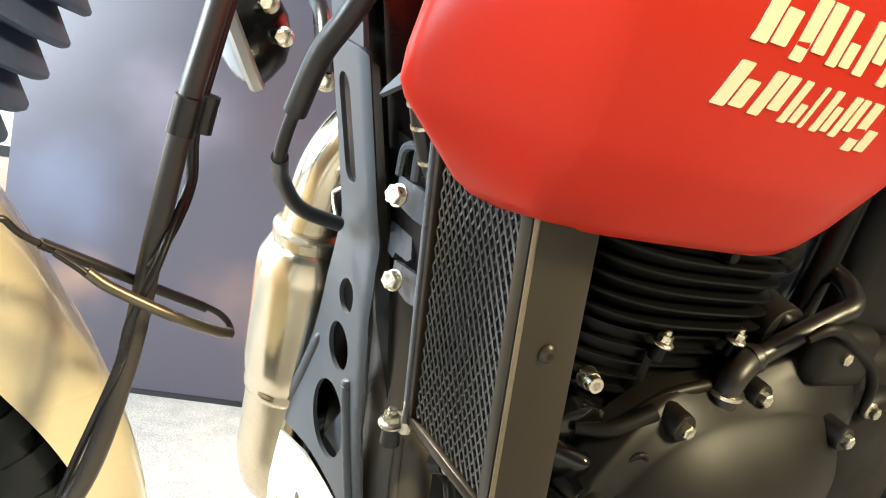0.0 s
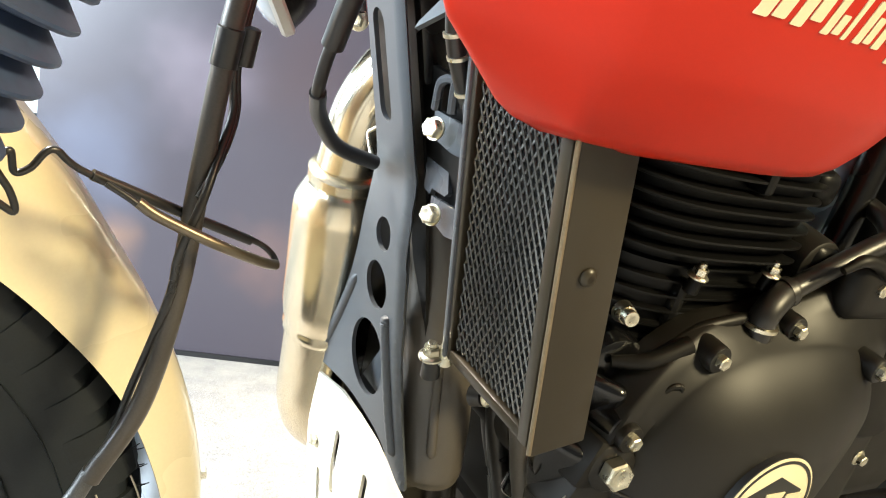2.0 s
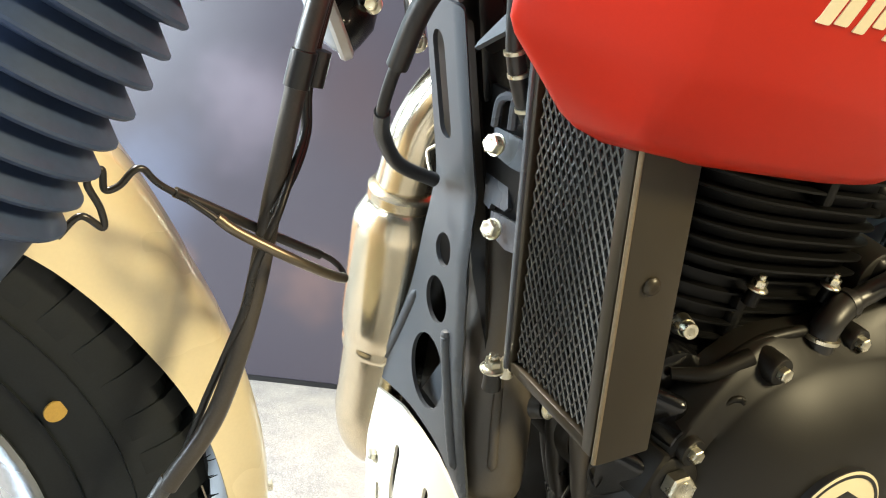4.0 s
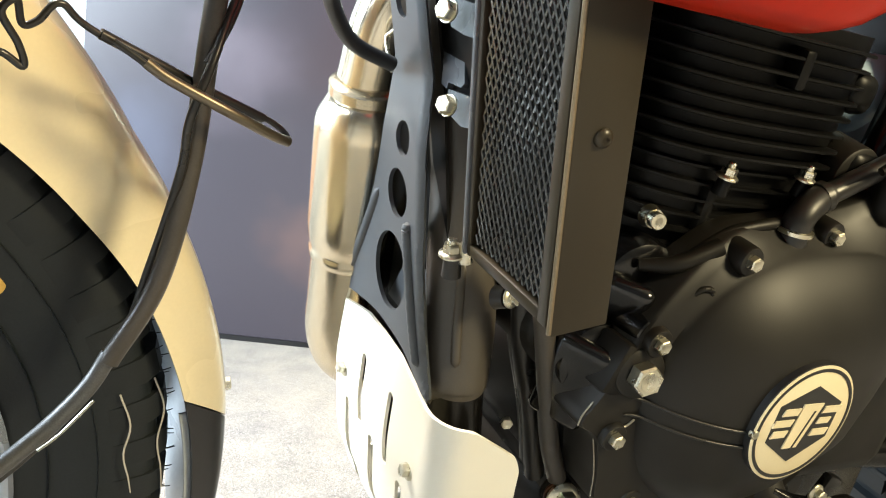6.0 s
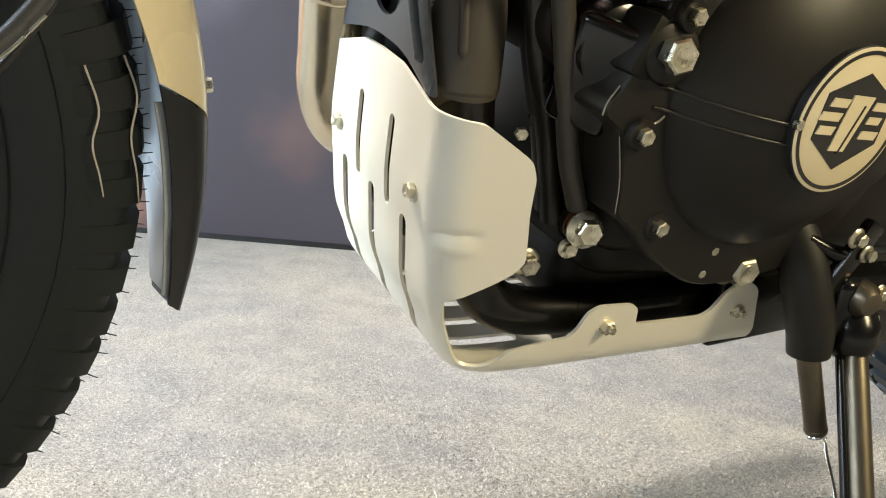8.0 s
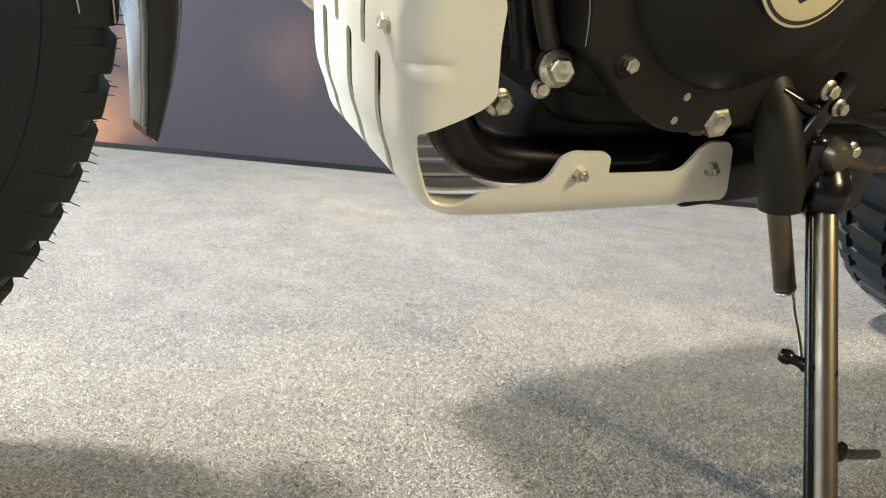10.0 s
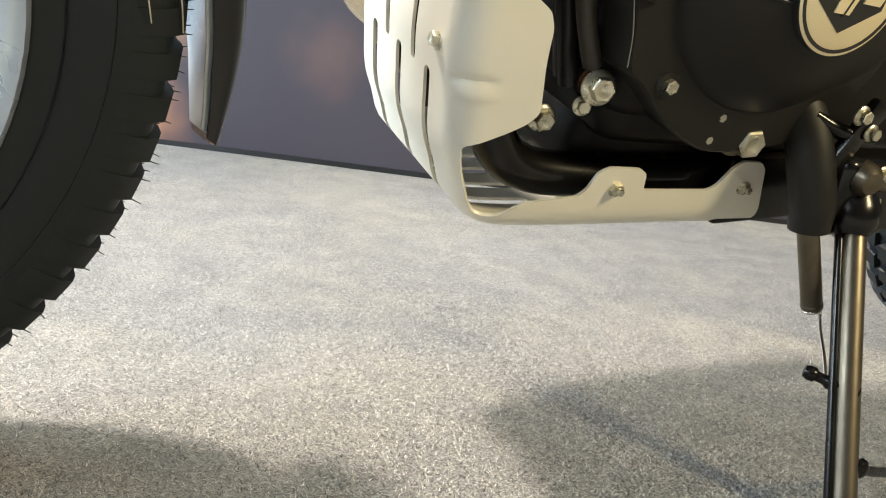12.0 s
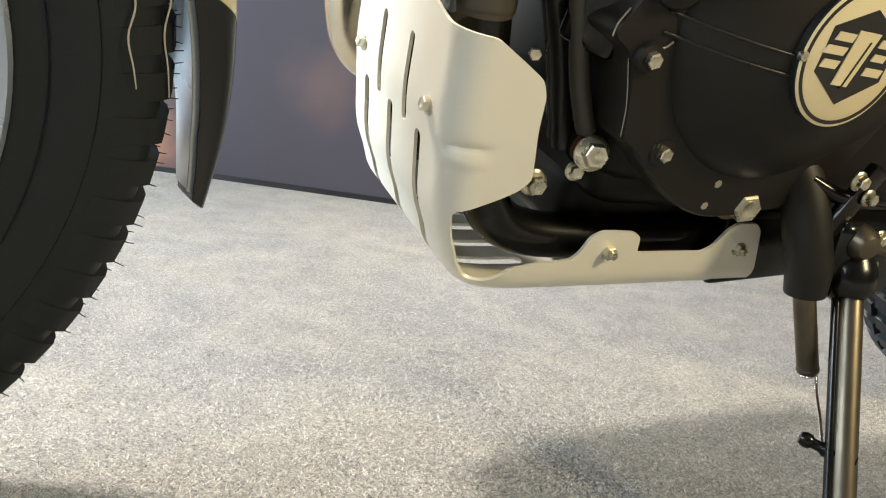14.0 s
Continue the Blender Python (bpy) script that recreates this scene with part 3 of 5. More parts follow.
for i in range(30):
    bm = bmesh.new()
    cool_box(bm, V0 + 0.0045, V1 - 0.0035, 0.004 + i * 0.0061, 0.0056 + i * 0.0061, 0.008, 0.0125)
    part("core_fin", bm, CORE, COOL, "", 0)


def guard():
    """Expanded metal: diamonds of thin twisted strands."""
    bm = bmesh.new()
    dv, ds = 0.0056, 0.0102
    a, b = V0 + 0.0115, V1 - 0.006
    s1 = COOL_LEN - 0.007
    nv, ns = int((b - a) / dv) + 1, int(s1 / (ds / 2)) + 1

    def strand(p, q):
        t, h = 0.00046, 0.0008
        d = (q - p).normalized()
        side = d.cross(CIN).normalized() * t
        deep = CIN * h
        vs = [bm.verts.new(x) for x in (p - side - deep, p + side - deep * 0.4, p + side + deep, p - side + deep * 0.4, q - side - deep, q + side - deep * 0.4, q + side + deep, q - side + deep * 0.4)]
        for f in ((0, 1, 5, 4), (1, 2, 6, 5), (2, 3, 7, 6), (3, 0, 4, 7)):
            bm.faces.new([vs[k] for k in f])

    for j in range(ns):
        for i in range(nv + 1):
            v = a + (i + 0.5 * (j % 2)) * dv
            s = j * ds / 2
            for sg in (-1, 1):
                v2, s2 = v + sg * dv / 2, s + ds / 2
                if min(v, v2) >= a - 0.0005 and max(v, v2) <= b + 0.0005 and s2 <= s1:
                    strand(cool(v, s, 0.002 + 0.0002 * sg), cool(v2, s2, 0.002 + 0.0002 * sg))
    return part("mesh_guard", bm, MESH, COOL, "black expanded-metal mesh guard", 0)


guard()
# Thin bronze rod along the case's front edge, paler than the case.
bm = bmesh.new()
tube(bm, [cool(V0 + 0.0008, 0, -0.0006), cool(V0 + 0.0008, COOL_LEN + 0.002, -0.0006)], 0.0013, 10, 1)
part("guard_edge", bm, mat("pale_bronze_edge", (0.20, 0.155, 0.095), 0.32, 0.4, 0.3, 700), COOL, "pale bronze edge of the case")
bolt(COOL, cool(V0 - 0.0002, 0.0885, 0.0165), (0, -1, 0), 0.0052, "button", 0.2, "screw")


# -- motorcycle front wheel, in its own frame: x to the rear, y along the axle, z up --
def wheel_tyre(radius, width, seg=96):
    """Carcass without its blocks: bulged walls, a bead and a shallow crown."""
    h = width / 2
    side = [(radius - 0.094, -h * 0.74), (radius - 0.090, -h * 0.80), (radius - 0.078, -h * 0.80), (radius - 0.070, -h * 0.88), (radius - 0.055, -h * 0.99), (radius - 0.042, -h), (radius - 0.030, -h * 1.0),
            (radius - 0.021, -h * 0.985), (radius - 0.0145, -h * 0.93), (radius - 0.0105, -h * 0.80), (radius - 0.0085, -h * 0.4)]
    prof = side + [(radius - 0.0080, 0.0)] + [(r, -y) for r, y in reversed(side)]
    bm = bmesh.new()
    rings = []
    for i in range(seg):
        t = 2 * math.pi * i / seg
        rings.append([bm.verts.new((r * math.cos(t), y, r * math.sin(t))) for r, y in prof])
    for i in range(seg):
        a, b = rings[i], rings[(i + 1) % seg]
        for k in range(len(prof)):
            j = (k + 1) % len(prof)
            bm.faces.new((a[k], a[j], b[j], b[k]))
    return bm


FR = 0.332
bm = wheel_tyre(FR, 0.106)
for r in (FR - 0.048, FR - 0.074):
    for i in range(96):
        t, t2 = 2 * math.pi * i / 96, 2 * math.pi * (i + 1) / 96
        y = -0.0532 if r > FR - 0.06 else -0.0455
        vs = [bm.verts.new((rr * math.cos(a), yy, rr * math.sin(a))) for a in (t, t2) for rr, yy in ((r - 0.0008, y + 0.001), (r, y - 0.0006), (r + 0.0008, y + 0.001))]
        bm.faces.new((vs[0], vs[1], vs[4], vs[3]))
        bm.faces.new((vs[1], vs[2], vs[5], vs[4]))
bm.transform(WHEEL)
TYRE = part("front_tyre", bm, RUBBER, bike, "black dual-sport tyre with square blocks and rubber whiskers", 50)


def block_mesh(prof, span, deep, sweep):
    """A tread block over the (radius, across) profile, span degrees long, deep metres thick; swept across the tread."""
    bm = bmesh.new()
    cols = []
    n = len(prof)
    for i, (r, y) in enumerate(prof):
        f = i / (n - 1)
        for a, b in (((-0.5 * span), 0), ((0.5 * span), 1)):
            t = radians(a + sweep * (f - 0.5))
            inset = radians(0.25) * (1 if b == 0 else -1)
            top, bot = (r, t + inset), (r - deep, t)
            yb = y * (0.93 if deep > 0.008 else 0.97)
            cols.append((bm.verts.new((top[0] * math.cos(top[1]), y, top[0] * math.sin(top[1]))), bm.verts.new((bot[0] * math.cos(bot[1]), yb, bot[0] * math.sin(bot[1])))))
    for i in range(n - 1):
        a0, a1, b0, b1 = cols[2 * i], cols[2 * i + 1], cols[2 * i + 2], cols[2 * i + 3]
        bm.faces.new((a0[0], a1[0], b1[0], b0[0]))
        bm.faces.new((a0[0], b0[0], b0[1], a0[1]))
        bm.faces.new((a1[0], a1[1], b1[1], b1[0]))
    for c0, c1 in ((cols[0], cols[1]), (cols[-2], cols[-1])):
        bm.faces.new((c0[0], c1[0], c1[1], c0[1]))
    return mesh_of("tread_block", bm, RUBBER, 25)


SHOULDER_L = block_mesh([(FR - 0.041, -0.0529), (FR - 0.030, -0.0540), (FR - 0.016, -0.0525), (FR - 0.006, -0.0465), (FR - 0.0020, -0.036), (FR - 0.0010, -0.024)], 3.70, 0.0110, 0.25)
SHOULDER_R = block_mesh([(FR - 0.041, 0.0529), (FR - 0.030, 0.0540), (FR - 0.016, 0.0525), (FR - 0.006, 0.0465), (FR - 0.0020, 0.036), (FR - 0.0010, 0.024)], 3.70, 0.0110, 0.25)
CENTRE = block_mesh([(FR - 0.0005, -0.020), (FR + 0.0005, 0.0), (FR - 0.0005, 0.020)], 3.70, 0.0110, 0.25)
PITCH = 68
for i in range(PITCH):
    for me, shift in ((SHOULDER_L, 0.0), (CENTRE, 0.0), (SHOULDER_R, 0.0)):
        t = 2 * math.pi * (i + shift) / PITCH + radians(2.4)
        put_mesh("tread_block", me, TYRE, WHEEL @ Matrix.Rotation(-t, 4, "Y"))
# moulding whiskers along the shoulder
bm = bmesh.new()
for i in range(PITCH):
    for da, y, r in ((-1.4, -0.047, FR - 0.006), (1.3, -0.046, FR - 0.006), (-1.2, -0.033, FR - 0.002), (1.4, -0.030, FR - 0.002), (0.2, 0.012, FR), (1.0, -0.012, FR)):
        if random.random() < 0.25:
            continue
        t = 2 * math.pi * i / PITCH + radians(2.4 + da)
        d = Vector((math.cos(t), 0, math.sin(t)))
        p = d * (r - 0.001) + Vector((0, y, 0))
        q = p + d * random.uniform(0.004, 0.0065) + Vector((random.uniform(-1, 1), random.uniform(-1.2, 0.2), random.uniform(-1, 1))) * 0.0015
        tube(bm, [WHEEL @ p, WHEEL @ ((p + q) / 2 + Vector((0, -0.0003, 0))), WHEEL @ q], [0.0005, 0.0004, 0.0003], 5, 2)
tagged(part("rubber_whisker", bm, RUBBER, TYRE, "short rubber moulding whiskers"), kind="stuff")
STRANDS = ((16.6, 12.0, 8.5, 5.0, 2.4), (16.5, 12.5, 8.5, 4.5, 1.2))
PALEHAIR = mat("pale_rubber_strand", (0.45, 0.42, 0.36), 0.6, 0.0, 0.2, 900)
for y0, r0, angles in ((-0.0560, FR - 0.032, STRANDS[0]), (-0.0500, FR - 0.0105, STRANDS[1])):
    pts = []
    for k, a in enumerate(angles):
        t = radians(a)
        r = r0 + 0.0032 * math.sin(k * 2.1)
        pts.append(WHEEL @ Vector((r * math.cos(t), y0 + 0.0016 * math.sin(k * 1.3 + y0 * 90) - 0.0008, r * math.sin(t))))
    bm = bmesh.new()
    tube(bm, pts, [0.0006, 0.0006, 0.0006, 0.0005, 0.0004], 6, 5)
    part("loose_strand", bm, PALEHAIR, TYRE, "pale curled rubber strand")
bm = bmesh.new()
t = radians(35.7)
lathe(bm, [(0, -0.001), (0.0060, -0.001), (0.0060, 0.0005), (0, 0.0008)], 24, WHEEL @ aim((0.268 * math.cos(t), -0.0512, 0.268 * math.sin(t)), (0.15, -1, 0.1)))
part("balance_dot", bm, YELLOW, TYRE, "yellow paint dot on the sidewall")

bm = bmesh.new()
seg = 96
prof = [(0.2325, -0.0425), (0.2365, -0.0455), (0.2395, -0.0435), (0.2395, -0.040), (0.231, -0.034), (0.224, -0.022), (0.220, 0.0), (0.224, 0.022), (0.231, 0.034), (0.2395, 0.040), (0.2395, 0.0435), (0.2365, 0.0455), (0.2325, 0.0425), (0.222, 0.026), (0.212, 0.0), (0.222, -0.026)]
rings = [[bm.verts.new((r * math.cos(2 * math.pi * i / seg), y, r * math.sin(2 * math.pi * i / seg))) for r, y in prof] for i in range(seg)]
for i in range(seg):
    a, b = rings[i], rings[(i + 1) % seg]
    for k in range(len(prof)):
        j = (k + 1) % len(prof)
        bm.faces.new((a[k], a[j], b[j], b[k]))
bm.transform(WHEEL)
RIMOB = part("front_rim", bm, RIM, bike, "polished metal wheel rim with wire spokes")
bm = bmesh.new()
lathe(bm, [(0.02, -0.075), (0.03, -0.07), (0.034, -0.05), (0.024, -0.04), (0.024, 0.04), (0.034, 0.05), (0.03, 0.07), (0.02, 0.075)], 28, WHEEL @ Matrix.Rotation(radians(-90), 4, "X"))
part("hub", bm, FRAME, RIMOB, "black wheel hub")
for i in range(36):
    t = 2 * math.pi * i / 36
    sd = -1 if i % 2 else 1
    t2 = t + (0.5 if (i // 2) % 2 else -0.5)
    bm = bmesh.new()
    tube(bm, [WHEEL @ Vector((0.033 * math.cos(t2), sd * 0.046, 0.033 * math.sin(t2))), WHEEL @ Vector((0.218 * math.cos(t), sd * 0.006, 0.218 * math.sin(t)))], 0.0018, 6, 1)
    part("spoke", bm, RIM, RIMOB)


# -- mudguard over the front wheel, with its dark rear flap --
def fender_point(t, x):
    """t: degrees above the axle line at the rear; x from -1 (left edge) to 1."""
    crown = float(np.interp(t, [-14, -8, -3, 8, 20, 30, 40, 52, 130], [0.367, 0.3655, 0.366, 0.3655, 0.3665, 0.367, 0.369, 0.380, 0.392]))
    edge = float(np.interp(t, [-14, -9, -3, 4, 8, 14, 20, 28, 38, 50, 60, 130], [0.358, 0.352, 0.344, 0.339, 0.337, 0.334, 0.331, 0.328, 0.322, 0.318, 0.312, 0.31]))
    half = float(np.interp(t, [-14, 0, 14, 130], [0.054, 0.060, 0.063, 0.063]))
    s = abs(x)
    h = float(np.interp(s, [0, 0.35, 0.55, 0.68, 0.78, 1], [0, 0.55, 0.80, 0.93, 0.98, 1.0])) * half
    r = crown - (crown - edge) * float(np.interp(s, [0, 0.35, 0.55, 0.68, 0.78, 1], [0, 0.02, 0.09, 0.22, 0.40, 1.0]))
    a = radians(t)
    return WHEEL @ Vector((r * math.cos(a), math.copysign(h, x), r * math.sin(a)))


def fender_sheet(t0, t1, steps, across, thick, low=None, high=None):
    bm = bmesh.new()
    rows = []
    for i in range(steps + 1):
        row = []
        for k in range(across + 1):
            x = -1 + 2 * k / across
            lo = low(x) if low else t0
            hi = high(x) if high else t1
            row.append(bm.verts.new(fender_point(lo + (hi - lo) * i / steps, x)))
        rows.append(row)
    for a, b in zip(rows, rows[1:]):
        for k in range(across):
            bm.faces.new((a[k], a[k + 1], b[k + 1], b[k]))
    bmesh.ops.recalc_face_normals(bm, faces=bm.faces)
    bmesh.ops.solidify(bm, geom=bm.faces[:], thickness=thick)
    return bm


def fender_join(x):
    return 6.2 + 8.0 * abs(x) ** 1.6


FENDER = part("front_mudguard", fender_sheet(5.5, 128, 70, 32, 0.0025, fender_join), BEIGE, bike, "glossy beige front mudguard", 50)
part("rear_flap", fender_sheet(-11.5, 9, 20, 32, 0.0025, lambda x: -12.5 + 2.4 * abs(x) ** 1.2 if x < 0 else -12.5 + 15.0 * x ** 1.1, lambda x: fender_join(x) - 0.25), FLAP, FENDER, "dark grey plastic flap at the mudguard's end", 50)
# Added inner sheet; the bluish reflection inside the mudguard is put in its colour.
bm = fender_sheet(-11.5, 62, 60, 24, 0.0015, lambda x: -11.6 + 2.4 * abs(x) ** 1.2 if x < 0 else -11.6 + 15.0 * x ** 1.1)
for v in bm.verts:
    p = WHEEL.inverted() @ v.co
    k = 1 - 0.0042 / math.hypot(p.x, p.z)
    v.co = WHEEL @ Vector((p.x * k, p.y * 0.945, p.z * k))
drop = []
for f in bm.faces:
    p = WHEEL.inverted() @ f.calc_center_median()
    if p.y < -0.040 and p.z > 0.22 * p.x:
        drop.append(f)
bmesh.ops.delete(bm, geom=drop, context="FACES")
part("inner_sheen", bm, INNER_SHEEN, FENDER, "added sheet inside the mudguard, with its bluish reflection put into the colour", 50)
bm = sheet(rounded([(-0.006, -0.011), (0.006, -0.011), (0.006, 0.008), (0.002, 0.011), (-0.006, 0.009)], 0.002, 3), [oval(0.0005, 0.001, 0.0026, 0.003)], [], [], lambda x, y: Vector((0.1258, 0.0600, 0.4153)) + WHEEL3 @ Vector((x * 0.5, x, y)), 0.0015)
part("mudguard_tab", bm, ZINC, FENDER, "bright metal tab with a hole", 30)
q = fender_point(12.0, -0.42)
bolt(FENDER, q, WHEEL3 @ Vector((1, -0.25, 0.2)), 0.0075, "flange", 0.2)

# -- left fork leg with its ribbed boot --
def fork(side):
    foot, head = WHEEL @ Vector((0.024, side * 0.118, -0.02)), WHEEL @ Vector((0.024 + 0.39 * 0.66, side * 0.118, 0.64))
    d = (head - foot).normalized()
    m = aim(foot, d)
    z0 = 0.306 / 0.931
    bm = bmesh.new()
    lathe(bm, [(0.02, -0.02), (0.028, 0.0), (0.028, 0.10), (0.027, z0 - 0.06), (0.031, z0 - 0.055), (0.031, z0 - 0.005), (0.0, z0 - 0.005)], 28, m)
    leg = part("fork_leg", bm, FRAME, bike, "black fork slider")
    bm = bmesh.new()
    prof = [(0.030, z0 - 0.012), (0.0335, z0 - 0.010), (0.0375, z0 + 0.020)]
    z = z0 + 0.022
    while z < 0.66:
        prof += [(0.0435, z + 0.0006), (0.0448, z + 0.002), (0.0446, z + 0.0032), (0.036, z + 0.0104), (0.0347, z + 0.0116)]
        z += 0.0128
    prof += [(0.036, z + 0.001), (0.036, z + 0.02), (0.028, z + 0.022)]
    lathe(bm, prof, 48, m)
    part("boot", bm, BOOT, leg, "ribbed dark navy rubber fork boot", 30)


fork(-1)
fork(1)


# -- exhaust: header bend, wide chamber, collars and the tail pipe --
bm = bmesh.new()
tube(bm, [(0.345, 0.025, 0.70), (0.305, 0.031, 0.708), (0.264, 0.047, 0.688), (0.243, 0.065, 0.642), (0.2425, 0.0755, 0.59)], 0.0225, 28, 10)
EXH = part("exhaust_pipe", bm, STEEL, bike, "brushed steel exhaust header with golden heat tint")
CA, CBX = Vector((0.2435, 0.0755, 0.578)), Vector((0.2655, 0.0990, 0.452))
cd = (CBX - CA)
bm = bmesh.new()
lathe(bm, [(0.0235, -0.014), (0.0272, -0.011), (0.0272, -0.004), (0.0250, -0.002), (0.0272, 0.0), (0.0290, 0.004), (0.0340, 0.014), (0.0352, 0.022), (0.0352, 0.104), (0.0340, 0.117), (0.0318, 0.124), (0.0318, 0.126), (0.0326, 0.128), (0.0326, 0.134), (0.0312, 0.136), (0.030, 0.137)], 48, aim(CA, cd))
part("chamber", bm, STEEL, EXH, "wide steel chamber with welded collars")
bm = bmesh.new()
tube(bm, [CBX, CBX + cd * 0.2, CBX + cd * 0.4, CBX + cd * 0.62, CBX + cd * 0.82 + Vector((0.008, -0.002, 0.0)), CBX + cd * 0.98 + Vector((0.034, -0.004, 0.006)), (0.36, 0.13, 0.315), (0.45, 0.14, 0.31), (0.70, 0.16, 0.33)], 0.0305, 32, 8)
part("tail_pipe", bm, STEEL, EXH, "steel pipe leading under the engine")

# -- skid plate: one cut-out sheet bent round the front and under the engine --
SK = [(0.4345, 0.2615), (0.395, 0.266), (0.36, 0.2695), (0.335, 0.2745), (0.315, 0.2785), (0.30, 0.2815), (0.285, 0.2865), (0.27, 0.2945), (0.2535, 0.302), (0.2432, 0.3125), (0.2372, 0.3275), (0.2355, 0.345), (0.2360, 0.38), (0.2388, 0.45), (0.2418, 0.52), (0.2452, 0.60)]
SKP = smooth_path([(u, w, 0) for w, u in SK], 6)
SKS = [0.0]
for a, b in zip(SKP, SKP[1:]):
    SKS.append(SKS[-1] + (b - a).length)
SKU, SKW = [p.x for p in SKP], [p.y for p in SKP]


def sk_at(s):
    return float(np.interp(s, SKS, SKU)), float(np.interp(s, SKS, SKW))


def sk_s(w):
    """Length along the sheet at which its front reaches the height w."""
    return float(np.interp(-w, [-q for q in SKW[:60]], SKS[:60]))


def sk_su(u):
    """Length along the sheet at which its floor reaches u."""
    i = next(i for i, w in enumerate(SKW) if w < 0.242)
    return float(np.interp(u, SKU[i:], SKS[i:]))


def sk_place(x, s):
    u, w = sk_at(s)
    e = 0.004
    u0, w0 = sk_at(max(0, s - e))
    u1, w1 = sk_at(min(SKS[-1], s + e))
    t = Vector((u1 - u0, 0, w1 - w0)).normalized()
    inward = Vector((-t.z, 0, t.x))
    flat, r, most = 0.078, 0.024, radians(float(np.interp(s, [0, 0.18, 0.26], [79, 79, 84])))
    a = abs(x)
    lat, deep = a, 0.0
    if a > flat:
        q = (a - flat) / r
        if q < most:
            lat, deep = flat + r * math.sin(q), r * (1 - math.cos(q))
        else:
            rest = a - flat - r * most
            lat, deep = flat + r * math.sin(most) + rest * math.cos(most), r * (1 - math.cos(most)) + rest * math.sin(most)
    # pressed step on the wing
    k = math.exp(-((a - 0.1015) / 0.0135) ** 6)
    ds = s - sk_s(0.343)
    bead = k * (0.0012 * math.exp(-((ds - 0.0085) / 0.004) ** 2) - 0.0034 * math.exp(-((ds + 0.0005) / 0.0032) ** 2))
    turn = min(most, max(0.0, (a - flat) / r))
    skin = inward * math.cos(turn) + Vector((0, -math.copysign(math.sin(turn), x), 0))
    return Vector((u, math.copysign(lat, x), w)) + inward * deep - skin * bead


def skid():
    # right half of the outline, from the top centre round to the tail; then mirrored
    s_c2, s_c3, s_low = sk_s(0.322), sk_s(0.3005), sk_su(0.318)
    half = [(0.0, 0.003), (0.03, 0.004), (0.055, 0.011), (0.074, 0.0165), (0.09, 0.017), (0.1105, 0.0185), (0.1435, sk_s(0.394)), (0.1475, sk_s(0.384)), (0.1475, s_c2), (0.140, s_c2 + 0.007),
            (0.108, s_c3 - 0.001), (0.097, s_c3 + 0.003), (0.0935, s_c3 + 0.03), (0.0955, s_low - 0.01), (0.103, s_low + 0.004), (0.118, sk_su(0.342)), (0.1215, sk_su(0.36)), (0.125, sk_su(0.390)), (0.131, sk_su(0.396)), (0.1455, sk_su(0.401)), (0.1505, sk_su(0.410)), (0.1495, sk_su(0.438)),
            (0.1455, sk_su(0.4455)), (0.1305, sk_su(0.4490)), (0.130, sk_su(0.514)), (0.135, sk_su(0.522)), (0.1505, sk_su(0.530)), (0.157, sk_su(0.538)), (0.1565, sk_su(0.558)), (0.150, sk_su(0.5655)), (0.108, sk_su(0.583)), (0.06, sk_su(0.592)), (0.0, sk_su(0.592))]
    outline = half + [(-x, s) for x, s in reversed(half[1:-1])]
    outline = rounded(outline, 0.003, 2)
    holes = [slot(v, sk_s(0.392), v + 0.001, sk_s(0.338), 0.0041) for v in (0.0275, -0.0245)]
    holes += [slot(v, sk_s(0.333), v, sk_su(0.384), 0.0052) for v in (0.0555, 0.004, -0.050)]
    # Two added floor slots stand in for reflected bands inside the plate.
    holes += [slot(v, sk_su(0.335), v, sk_su(0.520), 0.0045) for v in (0.030, -0.0235)]
    ys = sorted([0.008 * i for i in range(1, 66)] + [sk_s(0.343) - 0.0167 + 0.0021 * i for i in range(17)])
    xs = sorted([sg * (0.076 + 0.0045 * i) for i in range(18) for sg in (-1, 1)])
    return part("skid_plate", sheet(outline, holes, xs, ys, sk_place, 0.0025), ALU, bike, "bead-blasted aluminium skid plate with long slots", 30)


SKID = skid()
for v in (0.0645, -0.065):
    bolt(SKID, (0.2675, v, 0.3605), (-1, 0, 0.1), 0.0088, "flange", 0.5)

# -- engine: crankcase, fins, cover --
bm = bmesh.new()
box(bm, (0.36, 0.22, 0.20), pose(0.565, 0.0, 0.43), 0.025, 3)
box(bm, (0.24, 0.19, 0.06), pose(0.52, 0.0, 0.335), 0.02, 3)
lathe(bm, [(0.0, -0.080), (0.028, -0.080), (0.032, -0.076), (0.032, 0.1), (0, 0.1)], 32, pose(0.352, 0, 0.478, 90, 0, 0) @ pose(0, 0, 0, 180, 0, 0))
box(bm, (0.20, 0.15, 0.06), pose(0.50, 0.01, 0.292), 0.015, 2)
CASE = part("engine", bm, ENGINE, bike, "satin black single-cylinder engine", 45)


